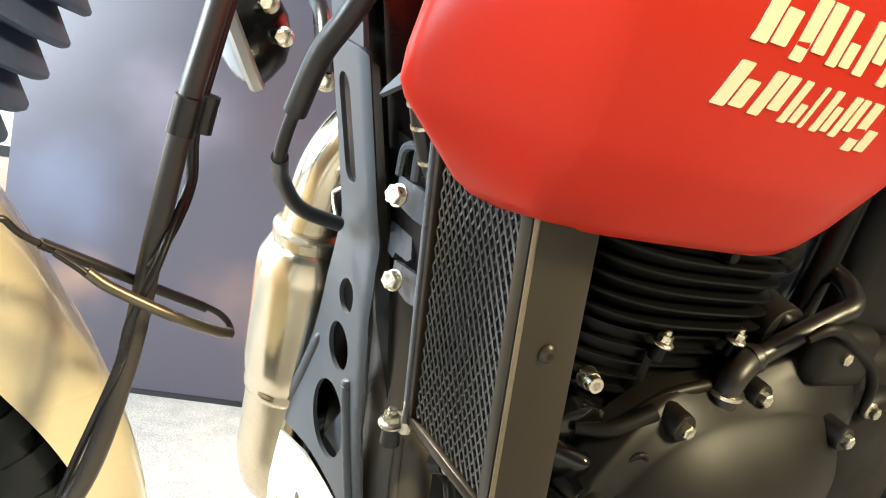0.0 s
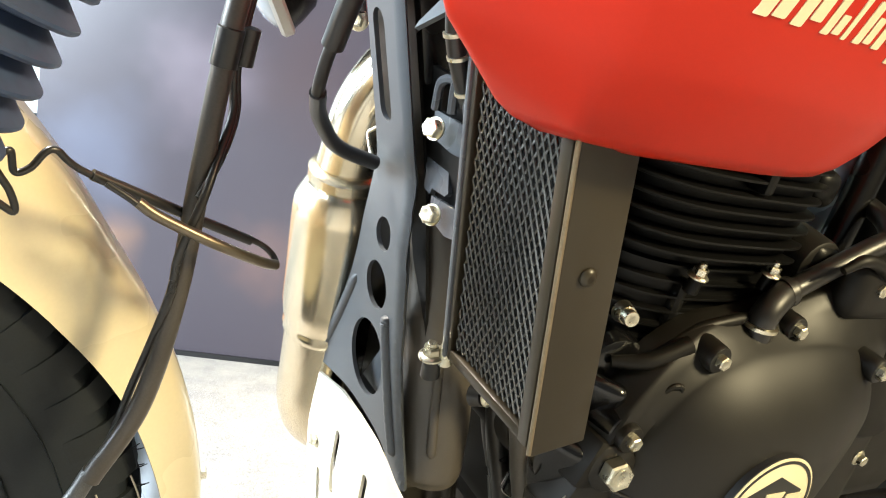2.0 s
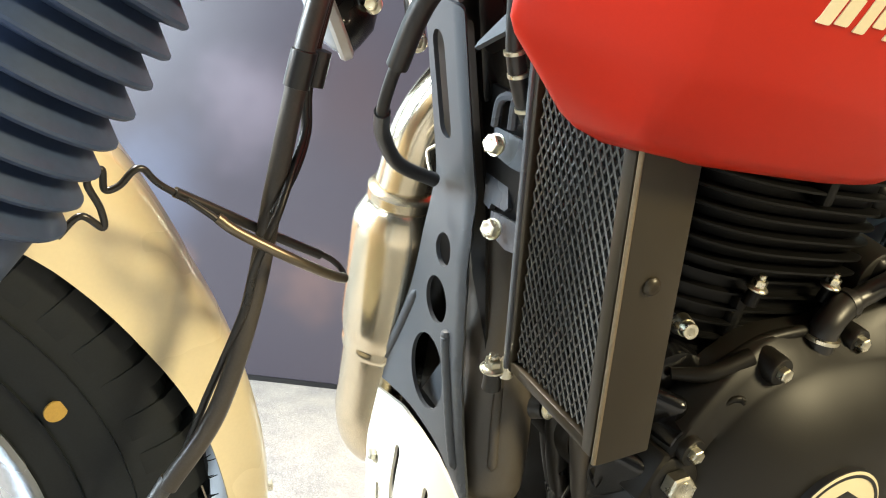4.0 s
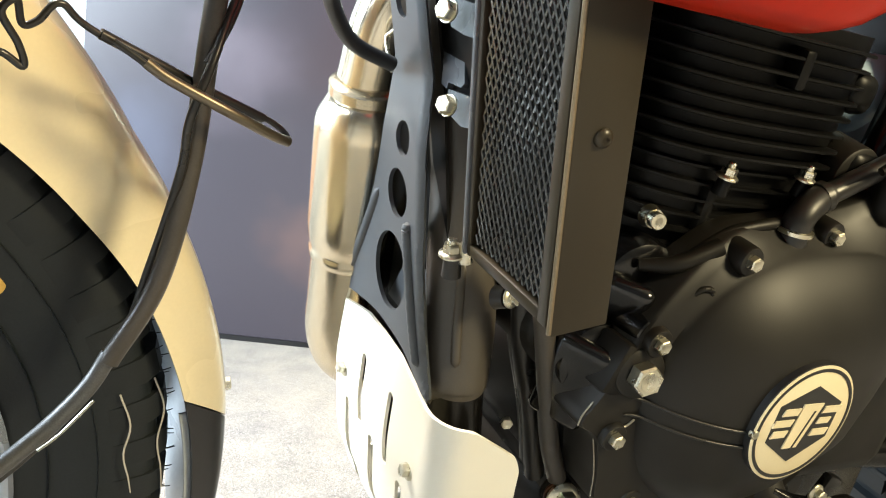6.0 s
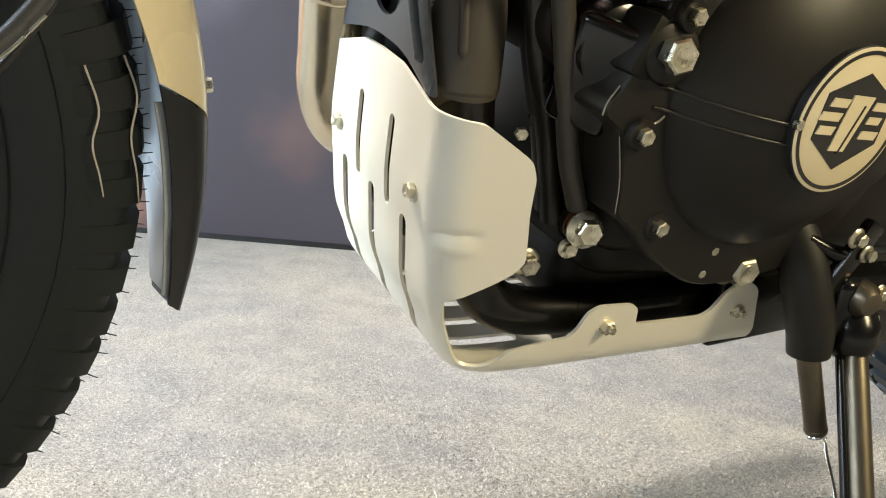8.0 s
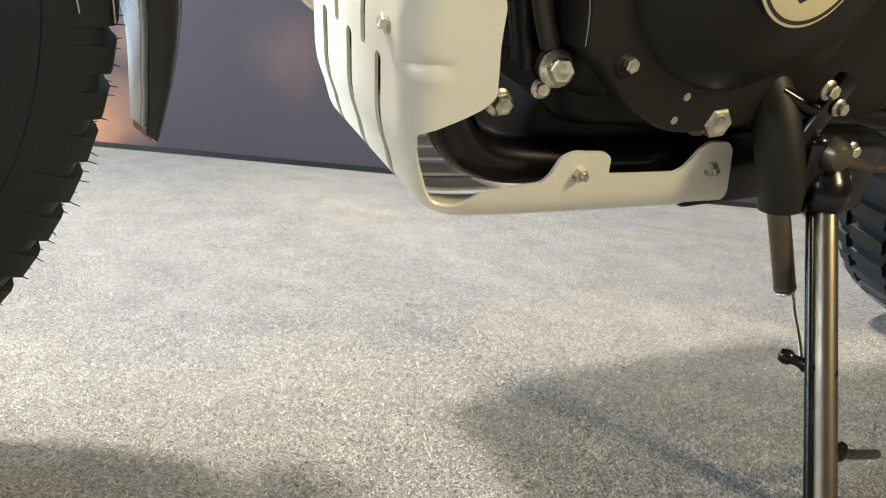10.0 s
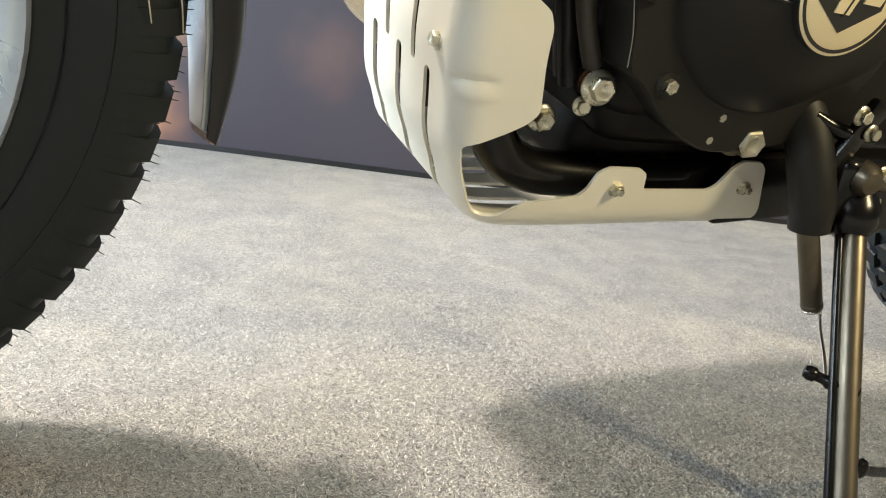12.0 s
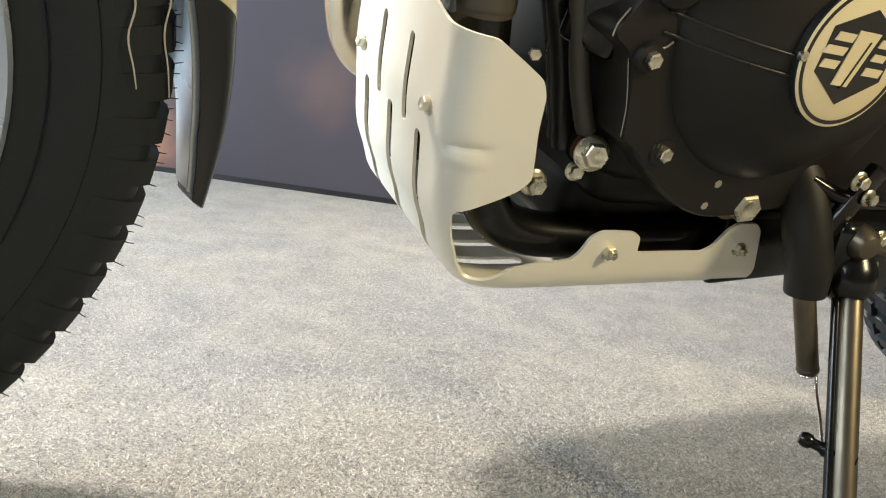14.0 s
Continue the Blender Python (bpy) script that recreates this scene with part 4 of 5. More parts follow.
def fin(w, grow):
    bm = bmesh.new()
    n = 64
    rings = []
    for z, k in ((-0.0013, 0.985), (-0.0008, 1.0), (0.0008, 1.0), (0.0013, 0.985)):
        ring = []
        for i in range(n):
            a = 2 * math.pi * i / n
            ex = 2 / 3.4
            c, s = math.cos(a), math.sin(a)
            ring.append(bm.verts.new((0.464 + ((0.114 if c < 0 else 0.090) + grow) * k * math.copysign(abs(c) ** ex, c), 0.005 + (0.106 + grow) * k * math.copysign(abs(s) ** ex, s), w + z - 0.02 * (0.108 * c))))
        rings.append(ring)
    for a, b in zip(rings, rings[1:]):
        for k in range(n):
            bm.faces.new((a[k], a[(k + 1) % n], b[(k + 1) % n], b[k]))
    bm.faces.new(rings[0])
    bm.faces.new(rings[-1])
    part("cooling_fin", bm, FINS, CASE, "", 50)


for i in range(15):
    fin(0.533 + i * 0.0112, -0.008 if i < 7 else 0.0)
bm = bmesh.new()
rows = []
for z in (0.50, 0.70):
    ring = []
    for i in range(64):
        c, s = math.cos(2 * math.pi * i / 64), math.sin(2 * math.pi * i / 64)
        ring.append(bm.verts.new((0.464 + 0.098 * math.copysign(abs(c) ** 0.59, c), 0.005 + 0.092 * math.copysign(abs(s) ** 0.59, s), z)))
    rows.append(ring)
for k in range(64):
    bm.faces.new((rows[0][k], rows[0][(k + 1) % 64], rows[1][(k + 1) % 64], rows[1][k]))
bm.faces.new(rows[0])
bm.faces.new(rows[1])
part("cylinder", bm, FINS, CASE, "black cylinder barrel between the fins")

COVER_C = (0.487, 0.458)


def cover():
    edge = [(0.625, 0.455), (0.638, 0.52), (0.632, 0.583), (0.602, 0.613), (0.565, 0.606), (0.515, 0.586), (0.472, 0.575), (0.432, 0.568), (0.402, 0.548), (0.374, 0.515), (0.362, 0.490), (0.347, 0.454), (0.341, 0.444), (0.341, 0.436), (0.357, 0.425), (0.368, 0.396), (0.374, 0.374),
            (0.388, 0.365), (0.425, 0.338), (0.465, 0.322), (0.51, 0.325), (0.56, 0.34), (0.60, 0.385)]
    loop = smooth_path([(u, w, 0) for u, w in edge + edge[:1]], 5)[:-1]
    n = len(loop)
    bm = bmesh.new()
    rings = []
    shape = [("wall", 1.0, -0.092), ("wall", 1.0, -0.127), ("wall", 0.985, -0.130), ("flange", 0.6, -0.1305), ("flange", 0.0, -0.1315)]
    shape += [("dome", f, -0.1315 - 0.0435 * (1 - f ** 2.3) ** 0.80) for f in (0.985, 0.96, 0.93, 0.89, 0.84, 0.78, 0.70, 0.61, 0.51, 0.40, 0.2)]
    for what, k, v in shape:
        ring = []
        for p in loop:
            du, dw = p.x - COVER_C[0], p.y - COVER_C[1]
            ang = math.atan2(dw, du)
            rr = math.hypot(du, dw)
            rd = min(rr * 0.965, 0.103 + 0.055 * max(0.0, math.cos(ang - 0.3)) ** 3)
            kk = k if what == "wall" else ((rd + (rr * 0.985 - rd) * k) / rr if what == "flange" else k * rd / rr)
            # the rim slopes back towards the top
            top = max(0.0, math.sin(ang)) ** 3
            back = 0.020 * top * (1.0 if what == "wall" and k < 1.0 or v < -0.12 and what == "wall" else k if what == "flange" else 0.0)
            ring.append(bm.verts.new((COVER_C[0] + du * kk, v + back, COVER_C[1] + dw * kk)))
        rings.append(ring)
    for a, b in zip(rings, rings[1:]):
        for i in range(n):
            j = (i + 1) % n
            bm.faces.new((a[i], a[j], b[j], b[i]))
    bm.faces.new(rings[-1])
    return part("side_cover", bm, COVERPAINT, CASE, "satin black domed side cover", 50)


cover()

def dome_v(u, w):
    """The cover's outer skin."""
    du, dw = u - COVER_C[0], w - COVER_C[1]
    rd = 0.103 + 0.055 * max(0.0, math.cos(math.atan2(dw, du) - 0.3)) ** 3
    f = min(1.0, math.hypot(du, dw) / rd)
    return -0.1315 - 0.0435 * (1 - f ** 2.3) ** 0.80


# round badge on the cover: rings, a lozenge and plain bars
BLACKDECAL = mat("black_decal", (0.012, 0.012, 0.012), 0.4, 0.0, 0.2, 900)
BM_AT = aim((0.487, -0.1722, 0.458), (0, -1, 0))


def flat(name, pts, z, material, parent, label=""):
    bm = bmesh.new()
    lo, hi = [bm.verts.new((0.487 + x, -0.1722 - z + 0.0012, 0.458 + y)) for x, y in pts], [bm.verts.new((0.487 + x, -0.1722 - z, 0.458 + y)) for x, y in pts]
    bm.faces.new(hi)
    for i in range(len(pts)):
        j = (i + 1) % len(pts)
        bm.faces.new((lo[i], lo[j], hi[j], hi[i]))
    return part(name, bm, material, parent, label, 0)


bm = bmesh.new()
lathe(bm, [(0, 0.0016), (0.0452, 0.0016), (0.0452, 0.0026), (0.0446, 0.003), (0, 0.003)], 64, BM_AT)
BADGE = part("round_badge", bm, CREAM, CASE, "cream and black round badge with plain bars")
bm = bmesh.new()
lathe(bm, [(0, -0.004), (0.0458, -0.004), (0.0458, 0.0018), (0.0452, 0.0022), (0, 0.0022)], 64, BM_AT)
part("backing", bm, BLACKDECAL, BADGE, "black backing disc")
bm = bmesh.new()
lathe(bm, [(0.0432, 0.0029), (0.0432, 0.0034), (0.0408, 0.0034), (0.0408, 0.0029)], 56, BM_AT)
part("ring", bm, BLACKDECAL, BADGE, "thin black ring")
flat("lozenge", [(-0.030, 0.016), (0.0, 0.030), (0.030, 0.016), (0.030, -0.012), (0.0, -0.030), (-0.030, -0.012)], 0.0034, BLACKDECAL, BADGE, "black six-sided field")
for x, y, w_, h_ in ((-0.026, 0.0085, 0.015, 0.0052), (-0.031, 0.0000, 0.0175, 0.0052), (-0.029, -0.0085, 0.014, 0.0052), (0.013, 0.0085, 0.017, 0.0052), (0.012, 0.0000, 0.012, 0.0046), (0.010, -0.0095, 0.016, 0.0052)):
    flat("bar", [(x, y), (x + w_, y), (x + w_ + h_ * 0.35, y + h_), (x + h_ * 0.35, y + h_)], 0.0042, CREAM, BADGE)
flat("bar", [(-0.0120, -0.018), (0.0020, -0.018), (0.0115, 0.0165), (-0.0080, 0.0165)], 0.0042, CREAM, BADGE)
flat("groove", [(-0.0040, -0.0195), (-0.0026, -0.0195), (0.0058, 0.0110), (0.0044, 0.0110)], 0.0046, BLACKDECAL, BADGE)
bolt(BADGE, (0.4435, -0.1725, 0.4535), (0, -1, 0), 0.0042, "socket", 0.2, "screw")

# twin raised lines across the cover
for w0, w1 in ((0.4530, 0.4520), (0.4405, 0.4400)):
    pts = [(0.372 + i * 0.0082, dome_v(0.372 + i * 0.0082, w0) - 0.0008, w0 + (w1 - w0) * i / 9 + 0.004 * (1 - i / 9) ** 2) for i in range(10)]
    weld("raised_line", pts, 0.0010, HOSE, CASE)


def boss(loc, direction, r, length, parent=CASE, material=COVERPAINT, name="boss", label=""):
    bm = bmesh.new()
    lathe(bm, [(0, -length), (r * 1.18, -length), (r * 1.04, -0.004), (r, -0.001), (r * 0.93, 0.0), (0, 0.0)], 26, aim(loc, direction))
    return part(name, bm, material, parent, label)


LEFT = (0, -1, 0)
for loc in ((0.378, -0.135, 0.498), (0.432, -0.133, 0.555), (0.509, -0.127, 0.573), (0.574, -0.131, 0.609), (0.594, -0.150, 0.55), (0.369, -0.135, 0.428), (0.409, -0.132, 0.368), (0.467, -0.127, 0.331), (0.470, -0.128, 0.349), (0.545, -0.126, 0.354)):
    small = loc[2] < 0.356
    boss(loc, LEFT, 0.0075 if small else 0.0098, 0.035)
    bolt(CASE, loc, LEFT, 0.0062 if small else 0.0092, "plain", random.random())
bm = bmesh.new()
box(bm, (0.036, 0.026, 0.036), pose(0.368, -0.117, 0.473, 0, 20, 6), 0.003, 2)
part("plug_block", bm, ENGINE, CASE, "black cast block round the plug")
boss((0.372, -0.134, 0.476), (-0.15, -1, 0.1), 0.0175, 0.03)
bolt(CASE, (0.3715, -0.135, 0.476), (-0.15, -1, 0.1), 0.0185, "plain", 0.35, "filler_plug", "large bright hexagon plug")
# lower engine mount with its copper-edged washer
bm = bmesh.new()
lathe(bm, [(0, 0), (0.0108, 0), (0.0108, 0.002), (0, 0.002)], 28, aim((0.3735, -0.098, 0.354), (-0.2, -1, 0)))
part("washer", bm, COPPER, CASE, "copper sealing washer")
boss((0.374, -0.099, 0.354), (-0.2, -1, 0), 0.0115, 0.004)
bolt(CASE, (0.3755, -0.104, 0.3525), (-0.25, -1, 0.15), 0.0155, "flange", 0.1, "drain_bolt", "bright hexagon drain bolt")
bolt(CASE, (0.371, -0.099, 0.3365), (-0.25, -1, 0.1), 0.0085, "flange", 0.4)
# rear mount bolt beside the stand
bm = bmesh.new()
lathe(bm, [(0, 0), (0.0165, 0), (0.0165, 0.003), (0, 0.003)], 28, aim((0.503, -0.118, 0.333), (-0.1, -1, 0)))
part("washer", bm, BROWNSTEEL, CASE, "brown steel washer")
bolt(CASE, (0.510, -0.122, 0.331), (-0.1, -1, 0), 0.0205, "plain", 0.2)
# starter housing, side ribs and casting edges in front of the cover
bm = bmesh.new()
lathe(bm, [(0, 0), (0.022, 0), (0.027, 0.003), (0.029, 0.009), (0.029, 0.08), (0, 0.08)], 40, aim((0.360, -0.108, 0.468), (0.06, 1, 0)))
part("starter_housing", bm, GLOSS, CASE, "glossy black starter housing")
# Added blocks, turned so their gloss reflects the cool light towards the camera.
bm = bmesh.new()
box(bm, (0.014, 0.040, 0.070), pose(0.347, -0.102, 0.452, 8, -12, 40), 0.0069, 4)
box(bm, (0.014, 0.034, 0.034), pose(0.366, -0.104, 0.512, 8, -20, 48), 0.0069, 4)
part("glint_block", bm, GLOSS, CASE, "glossy black blocks added and turned to reflect the cool light")
bm = bmesh.new()
lathe(bm, [(0, 0), (0.024, 0), (0.029, 0.003), (0.031, 0.009), (0.031, 0.08), (0, 0.08)], 40, aim((0.384, -0.098, 0.519), (0.06, 1, 0)))
part("starter_housing", bm, GLOSS, CASE, "glossy black starter housing")
bm = bmesh.new()
lathe(bm, [(0, 0), (0.0105, 0), (0.0115, 0.001), (0.0115, 0.045), (0, 0.045)], 28, aim((0.3765, -0.126, 0.4995), (-0.10, 1, 0.06)))
part("boss", bm, GLOSS, CASE)
for pts, r in (([(0.3460, -0.1285, 0.4540), (0.3410, -0.1285, 0.4440), (0.3400, -0.1285, 0.4360)], 0.0006), ([(0.3570, -0.1285, 0.4250), (0.3680, -0.1285, 0.3970), (0.3730, -0.1285, 0.3750)], 0.0005), ([(0.3670, -0.1320, 0.4340), (0.3770, -0.1320, 0.4350), (0.3830, -0.1320, 0.4400)], 0.0009)):
    weld("casting_edge", pts, r, LIT_EDGE, CASE)
bm = bmesh.new()
tube(bm, [(0.400, -0.108, 0.543), (0.430, -0.108, 0.563), (0.460, -0.110, 0.572), (0.478, -0.110, 0.574)], [0.004, 0.0045, 0.0045, 0.0045], 16, 6)
part("casting_rib", bm, ENGINE, CASE, "rounded casting rib along the cover's top")
bm = bmesh.new()
tube(bm, [(0.372, -0.10, 0.536), (0.392, -0.112, 0.543), (0.418, -0.117, 0.558)], [0.004, 0.006, 0.006], 14, 6)
part("casting_rib", bm, ENGINE, CASE)
bm = bmesh.new()
box(bm, (0.075, 0.03, 0.05), pose(0.585, -0.118, 0.605, 0, 0, 0), 0.014, 3)
part("upper_lug", bm, ENGINE, CASE, "black casting lug at the cover's upper end")
bm = bmesh.new()
tube(bm, [(0.522, -0.130, 0.622), (0.5373, -0.132, 0.6310), (0.555, -0.132, 0.6290), (0.5682, -0.132, 0.6235), (0.6092, -0.132, 0.6050), (0.630, -0.132, 0.5850), (0.634, -0.132, 0.560)], [0.003, 0.0046, 0.0046, 0.0046, 0.0046, 0.0046, 0.003], 14, 6)
part("casting_rib", bm, ENGINE, CASE, "rounded rim round the upper lug")
boss((0.548, -0.098, 0.606), LEFT, 0.023, 0.03)
# cylinder studs and nuts
for loc in ((0.422, -0.098, 0.599), (0.494, -0.099, 0.603)):
    bolt(CASE, loc, (0, -0.12, 1), 0.0092, "nut", 0.4, "nut")
    boss((loc[0], loc[1], loc[2] - 0.0005), (0, -0.12, 1), 0.0046, 0.012, CASE, FINS)
bm = bmesh.new()
box(bm, (0.011, 0.02, 0.048), pose(0.424, -0.082, 0.568), 0.004, 2)
part("fin_bridge", bm, FINS, CASE, "black casting bridge between the fins")
bm = bmesh.new()
box(bm, (0.010, 0.020, 0.026), pose(0.452, -0.092, 0.672), 0.003, 2)
part("fin_bridge", bm, FINS, CASE, "black casting bridge between the fins")
# Black block added to fill the dark space behind the cylinder.
bm = bmesh.new()
box(bm, (0.24, 0.15, 0.17), pose(0.765, 0.0, 0.655), 0.02, 3)
part("dark_bulk", bm, FINS, bike, "black bulk filling the dark space behind the cylinder")
boss((0.3845, -0.088, 0.563), (-0.25, -1, 0.1), 0.0068, 0.008, CASE, ZINC, "stud", "bright round stud")
bolt(CASE, (0.384, -0.088, 0.563), (-0.25, -1, 0.1), 0.0075, "socket", 0.1)
# gearbox behind the cover
bm = bmesh.new()
box(bm, (0.20, 0.19, 0.24), pose(0.730, -0.010, 0.480), 0.025, 3)
lathe(bm, [(0, 0), (0.050, 0), (0.055, 0.004), (0.058, 0.012), (0.058, 0.06), (0, 0.06)], 40, aim((0.700, -0.120, 0.510), (0, 1, 0)))
part("gearbox", bm, ENGINE, CASE, "satin black gearbox housing", 45)
for u, w in ((0.668, 0.555), (0.745, 0.548), (0.690, 0.440)):
    bolt(CASE, (u, -0.123, w), LEFT, 0.0092, "flange", random.random())
# added blue-grey gap filler, the leaning frame tube and chain tunnel behind the fins
bm = bmesh.new()
lathe(bm, [(0, -0.06), (0.030, -0.06), (0.034, -0.05), (0.034, 0.03), (0.040, 0.036), (0.040, 0.05), (0, 0.05)], 32, aim((0.645, -0.012, 0.655), (1, 0, 0.05)))
box(bm, (0.052, 0.078, 0.090), pose(0.640, -0.010, 0.640, 0, 8, 0), 0.014, 3)
part("blue_gap_block", bm, BLUEGREY, bike, "blue-grey block added to fill the bluish gap behind the cylinder")
bm = bmesh.new()
tube(bm, [(0.596, -0.070, 0.600), (0.612, -0.062, 0.650), (0.630, -0.052, 0.710), (0.645, -0.045, 0.760)], 0.0125, 20, 6)
part("frame_tube", bm, FRAME, bike, "black frame tube leaning behind the hose")
bm = bmesh.new()
box(bm, (0.036, 0.085, 0.056), pose(0.548, -0.060, 0.600, 0, 6, 0), 0.012, 3)
box(bm, (0.030, 0.040, 0.030), pose(0.545, -0.062, 0.662, 0, 6, 0), 0.010, 3)
part("chain_tunnel", bm, FINS, CASE, "black casting column at the end of the fins")
for pts, r in (([(0.398, -0.1255, 0.5265), (0.4035, -0.1275, 0.5325), (0.4095, -0.1290, 0.5335), (0.4125, -0.1290, 0.5300)], 0.0024), ([(0.405, -0.1285, 0.512), (0.413, -0.1300, 0.520), (0.419, -0.1305, 0.5275)], 0.0028)):
    weld("casting_edge", pts, r, ENGINE, CASE)
boss((0.4235, -0.1117, 0.5570), (0, -0.3, 1), 0.0050, 0.02)
bolt(CASE, (0.4235, -0.1117, 0.5572), (0, -0.3, 1), 0.0058, "plain", 0.5)
# breather elbow and hose on top of the cover
bm = bmesh.new()
tube(bm, [(0.4805, -0.117, 0.560), (0.4795, -0.117, 0.574), (0.482, -0.1165, 0.583), (0.490, -0.114, 0.5895), (0.500, -0.111, 0.5940), (0.507, -0.110, 0.5968)], [0.0110, 0.0103, 0.0100, 0.0100, 0.0098, 0.0095], 20, 6)
ELB = part("breather_elbow", bm, HOSE, CASE, "black rubber breather elbow")
for loc, d, r in (((0.4795, -0.117, 0.5725), (-0.05, 0, 1), 0.0128), ((0.502, -0.1105, 0.5948), (1, -0.05, 0.45), 0.0112)):
    bm = bmesh.new()
    hh = 0.0013 if r > 0.012 else 0.0026
    lathe(bm, [(r - 0.002, -hh - 0.0004), (r, -hh), (r, hh), (r - 0.002, hh + 0.0004)], 26, aim(loc, d))
    part("hose_clip", bm, ZINC if r > 0.012 else HOSE, ELB, "thin hose clip")
cable_pts = [(0.500, -0.1110, 0.594), (0.535, -0.111, 0.612), (0.570, -0.112, 0.631), (0.588, -0.1125, 0.6405), (0.6000, -0.103, 0.6465), (0.6130, -0.085, 0.6500), (0.628, -0.060, 0.6510), (0.640, -0.035, 0.650)]
bm = bmesh.new()
tube(bm, cable_pts, 0.0078, 18, 8)
part("breather_hose", bm, HOSE, CASE, "black breather hose")
# hose down to the drain bolt, and dark hoses behind it
bm = bmesh.new()
tube(bm, [(0.2990, -0.092, 0.5390), (0.3080, -0.092, 0.5190), (0.3220, -0.092, 0.4840), (0.3390, -0.092, 0.4400), (0.3550, -0.092, 0.3980), (0.3720, -0.0945, 0.3640)], 0.0070, 18, 8)
part("oil_hose", bm, OILHOSE, bike, "black oil hose running down to the drain bolt, its lit brown put into the colour")
for y, x in ((-0.06, 0.012), (-0.04, 0.02)):
    bm = bmesh.new()
    tube(bm, [(0.30 + x, y, 0.53), (0.318 + x, y - 0.004, 0.46), (0.345 + x, y - 0.004, 0.40), (0.37 + x, y, 0.34)], 0.008, 12, 6)
    part("oil_hose", bm, HOSE, bike, "black oil hose behind the frame tube")
# engine mount under the skid plate's wing
bolt(SKID, (0.3485, -0.0885, 0.3215), (-0.1, -1, 0), 0.0125, "flange", 0.2, "mount_bolt", "large zinc mount bolt")
bolt(bike, (0.3225, -0.0815, 0.4075), (-0.3, -1, 0), 0.0075, "plain", 0.2, "bolt")
for loc in ((0.420, -0.1045, 0.278), (0.549, -0.1045, 0.284)):
    bolt(SKID, loc, LEFT, 0.0098, "nut", 0.2, "nut")

# -- brackets and bolts between gusset and cooler --
def tab(name, pts, thick, material, parent, label):
    """A flat plate through the given corner points."""
    bm = bmesh.new()
    p = [Vector(q) for q in pts]
    no = (p[1] - p[0]).cross(p[2] - p[0]).normalized() * thick
    a, b = [bm.verts.new(q) for q in p], [bm.verts.new(q + no) for q in p]
    bm.faces.new(a)
    bm.faces.new(b)
    for i in range(len(p)):
        j = (i + 1) % len(p)
        bm.faces.new((a[i], a[j], b[j], b[i]))
    return part(name, bm, material, parent, label, 30)


BRACKET = mat("bracket_coat", (0.060, 0.068, 0.080), 0.26, 0.0, 0.2, 900, 0.2, 30, 0.06)
tab("mount_tab", [(0.2285, -0.0410, 0.6680), (0.2285, -0.0720, 0.6690), (0.2285, -0.0830, 0.6530), (0.2285, -0.0670, 0.6520), (0.2285, -0.0510, 0.6530), (0.2285, -0.0420, 0.6630)], 0.003, BRACKET, COOL, "dark painted mounting tab")
tab("mount_tab", [(0.2415, -0.0410, 0.6170), (0.2415, -0.0690, 0.6200), (0.2415, -0.0750, 0.6040), (0.2415, -0.0650, 0.6020), (0.2415, -0.0510, 0.6040), (0.2415, -0.0430, 0.6100)], 0.003, BRACKET, COOL, "dark painted mounting tab")
tab("clamp_plate", [(0.2430, -0.0190, 0.6420), (0.2430, -0.0250, 0.6470), (0.2430, -0.0410, 0.6460), (0.2430, -0.0460, 0.6420), (0.2430, -0.0550, 0.6240), (0.2430, -0.0520, 0.6210), (0.2430, -0.0370, 0.6200), (0.2430, -0.0360, 0.6160), (0.2430, -0.0280, 0.6170), (0.2430, -0.0260, 0.6260), (0.2430, -0.0210, 0.6330)], 0.004, BRACKET, bike, "grey rounded plate behind the cooler's bolts")
# Added black plate hides the pipe where shade lies behind the gusset.
tab("shade_plate", [(0.256, -0.015, 0.60), (0.256, -0.066, 0.60), (0.238, -0.070, 0.665), (0.2305, -0.062, 0.690), (0.2305, -0.012, 0.690)], 0.003, FINS, bike, "black plate put in for the shade behind the frame plate")
for pts in ([(0.229, -0.040, 0.668), (0.226, -0.044, 0.684), (0.227, -0.058, 0.688), (0.231, -0.064, 0.676)], [(0.226, -0.062, 0.672), (0.224, -0.062, 0.688), (0.225, -0.070, 0.690), (0.228, -0.074, 0.676)]):
    bm = bmesh.new()
    tube(bm, pts, 0.0028, 8, 6)
    part("strap", bm, BRACKET, COOL, "bent dark strap")
bolt(COOL, (0.2205, -0.0585, 0.6615), (-0.9, -0.30, 0.18), 0.0096, "plain", 0.2)
bolt(COOL, (0.2350, -0.0565, 0.6110), (-0.9, -0.30, 0.18), 0.0096, "plain", 0.5)
for loc in ((0.2213, -0.0583, 0.6614), (0.2358, -0.0563, 0.6109)):
    bm = bmesh.new()
    lathe(bm, [(0, 0), (0.0064, 0), (0.0064, 0.0012), (0, 0.0012)], 24, aim(loc, (-0.9, -0.30, 0.18)))
    part("washer", bm, ZINC, COOL, "zinc washer")
bolt(COOL, (0.2515, -0.0735, 0.5275), (-0.22, -0.05, 1), 0.0095, "nut", 0.2, "nut")
boss((0.2525, -0.0735, 0.5265), (-0.22, -0.05, 1), 0.0052, 0.014, COOL, HOSE, "rubber_mount", "black rubber mount")
boss((0.257, -0.078, 0.536), (-0.22, -0.05, 1), 0.004, 0.012, COOL, ZINC, "pin", "bright pin")
bm = bmesh.new()
tube(bm, [(0.230, -0.070, 0.680), (0.222, -0.069, 0.692), (0.212, -0.068, 0.712), (0.205, -0.066, 0.74)], 0.0052, 14, 6)
SMALL = part("small_hose", bm, HOSE, bike, "small black hose with pale clips above the cooler")
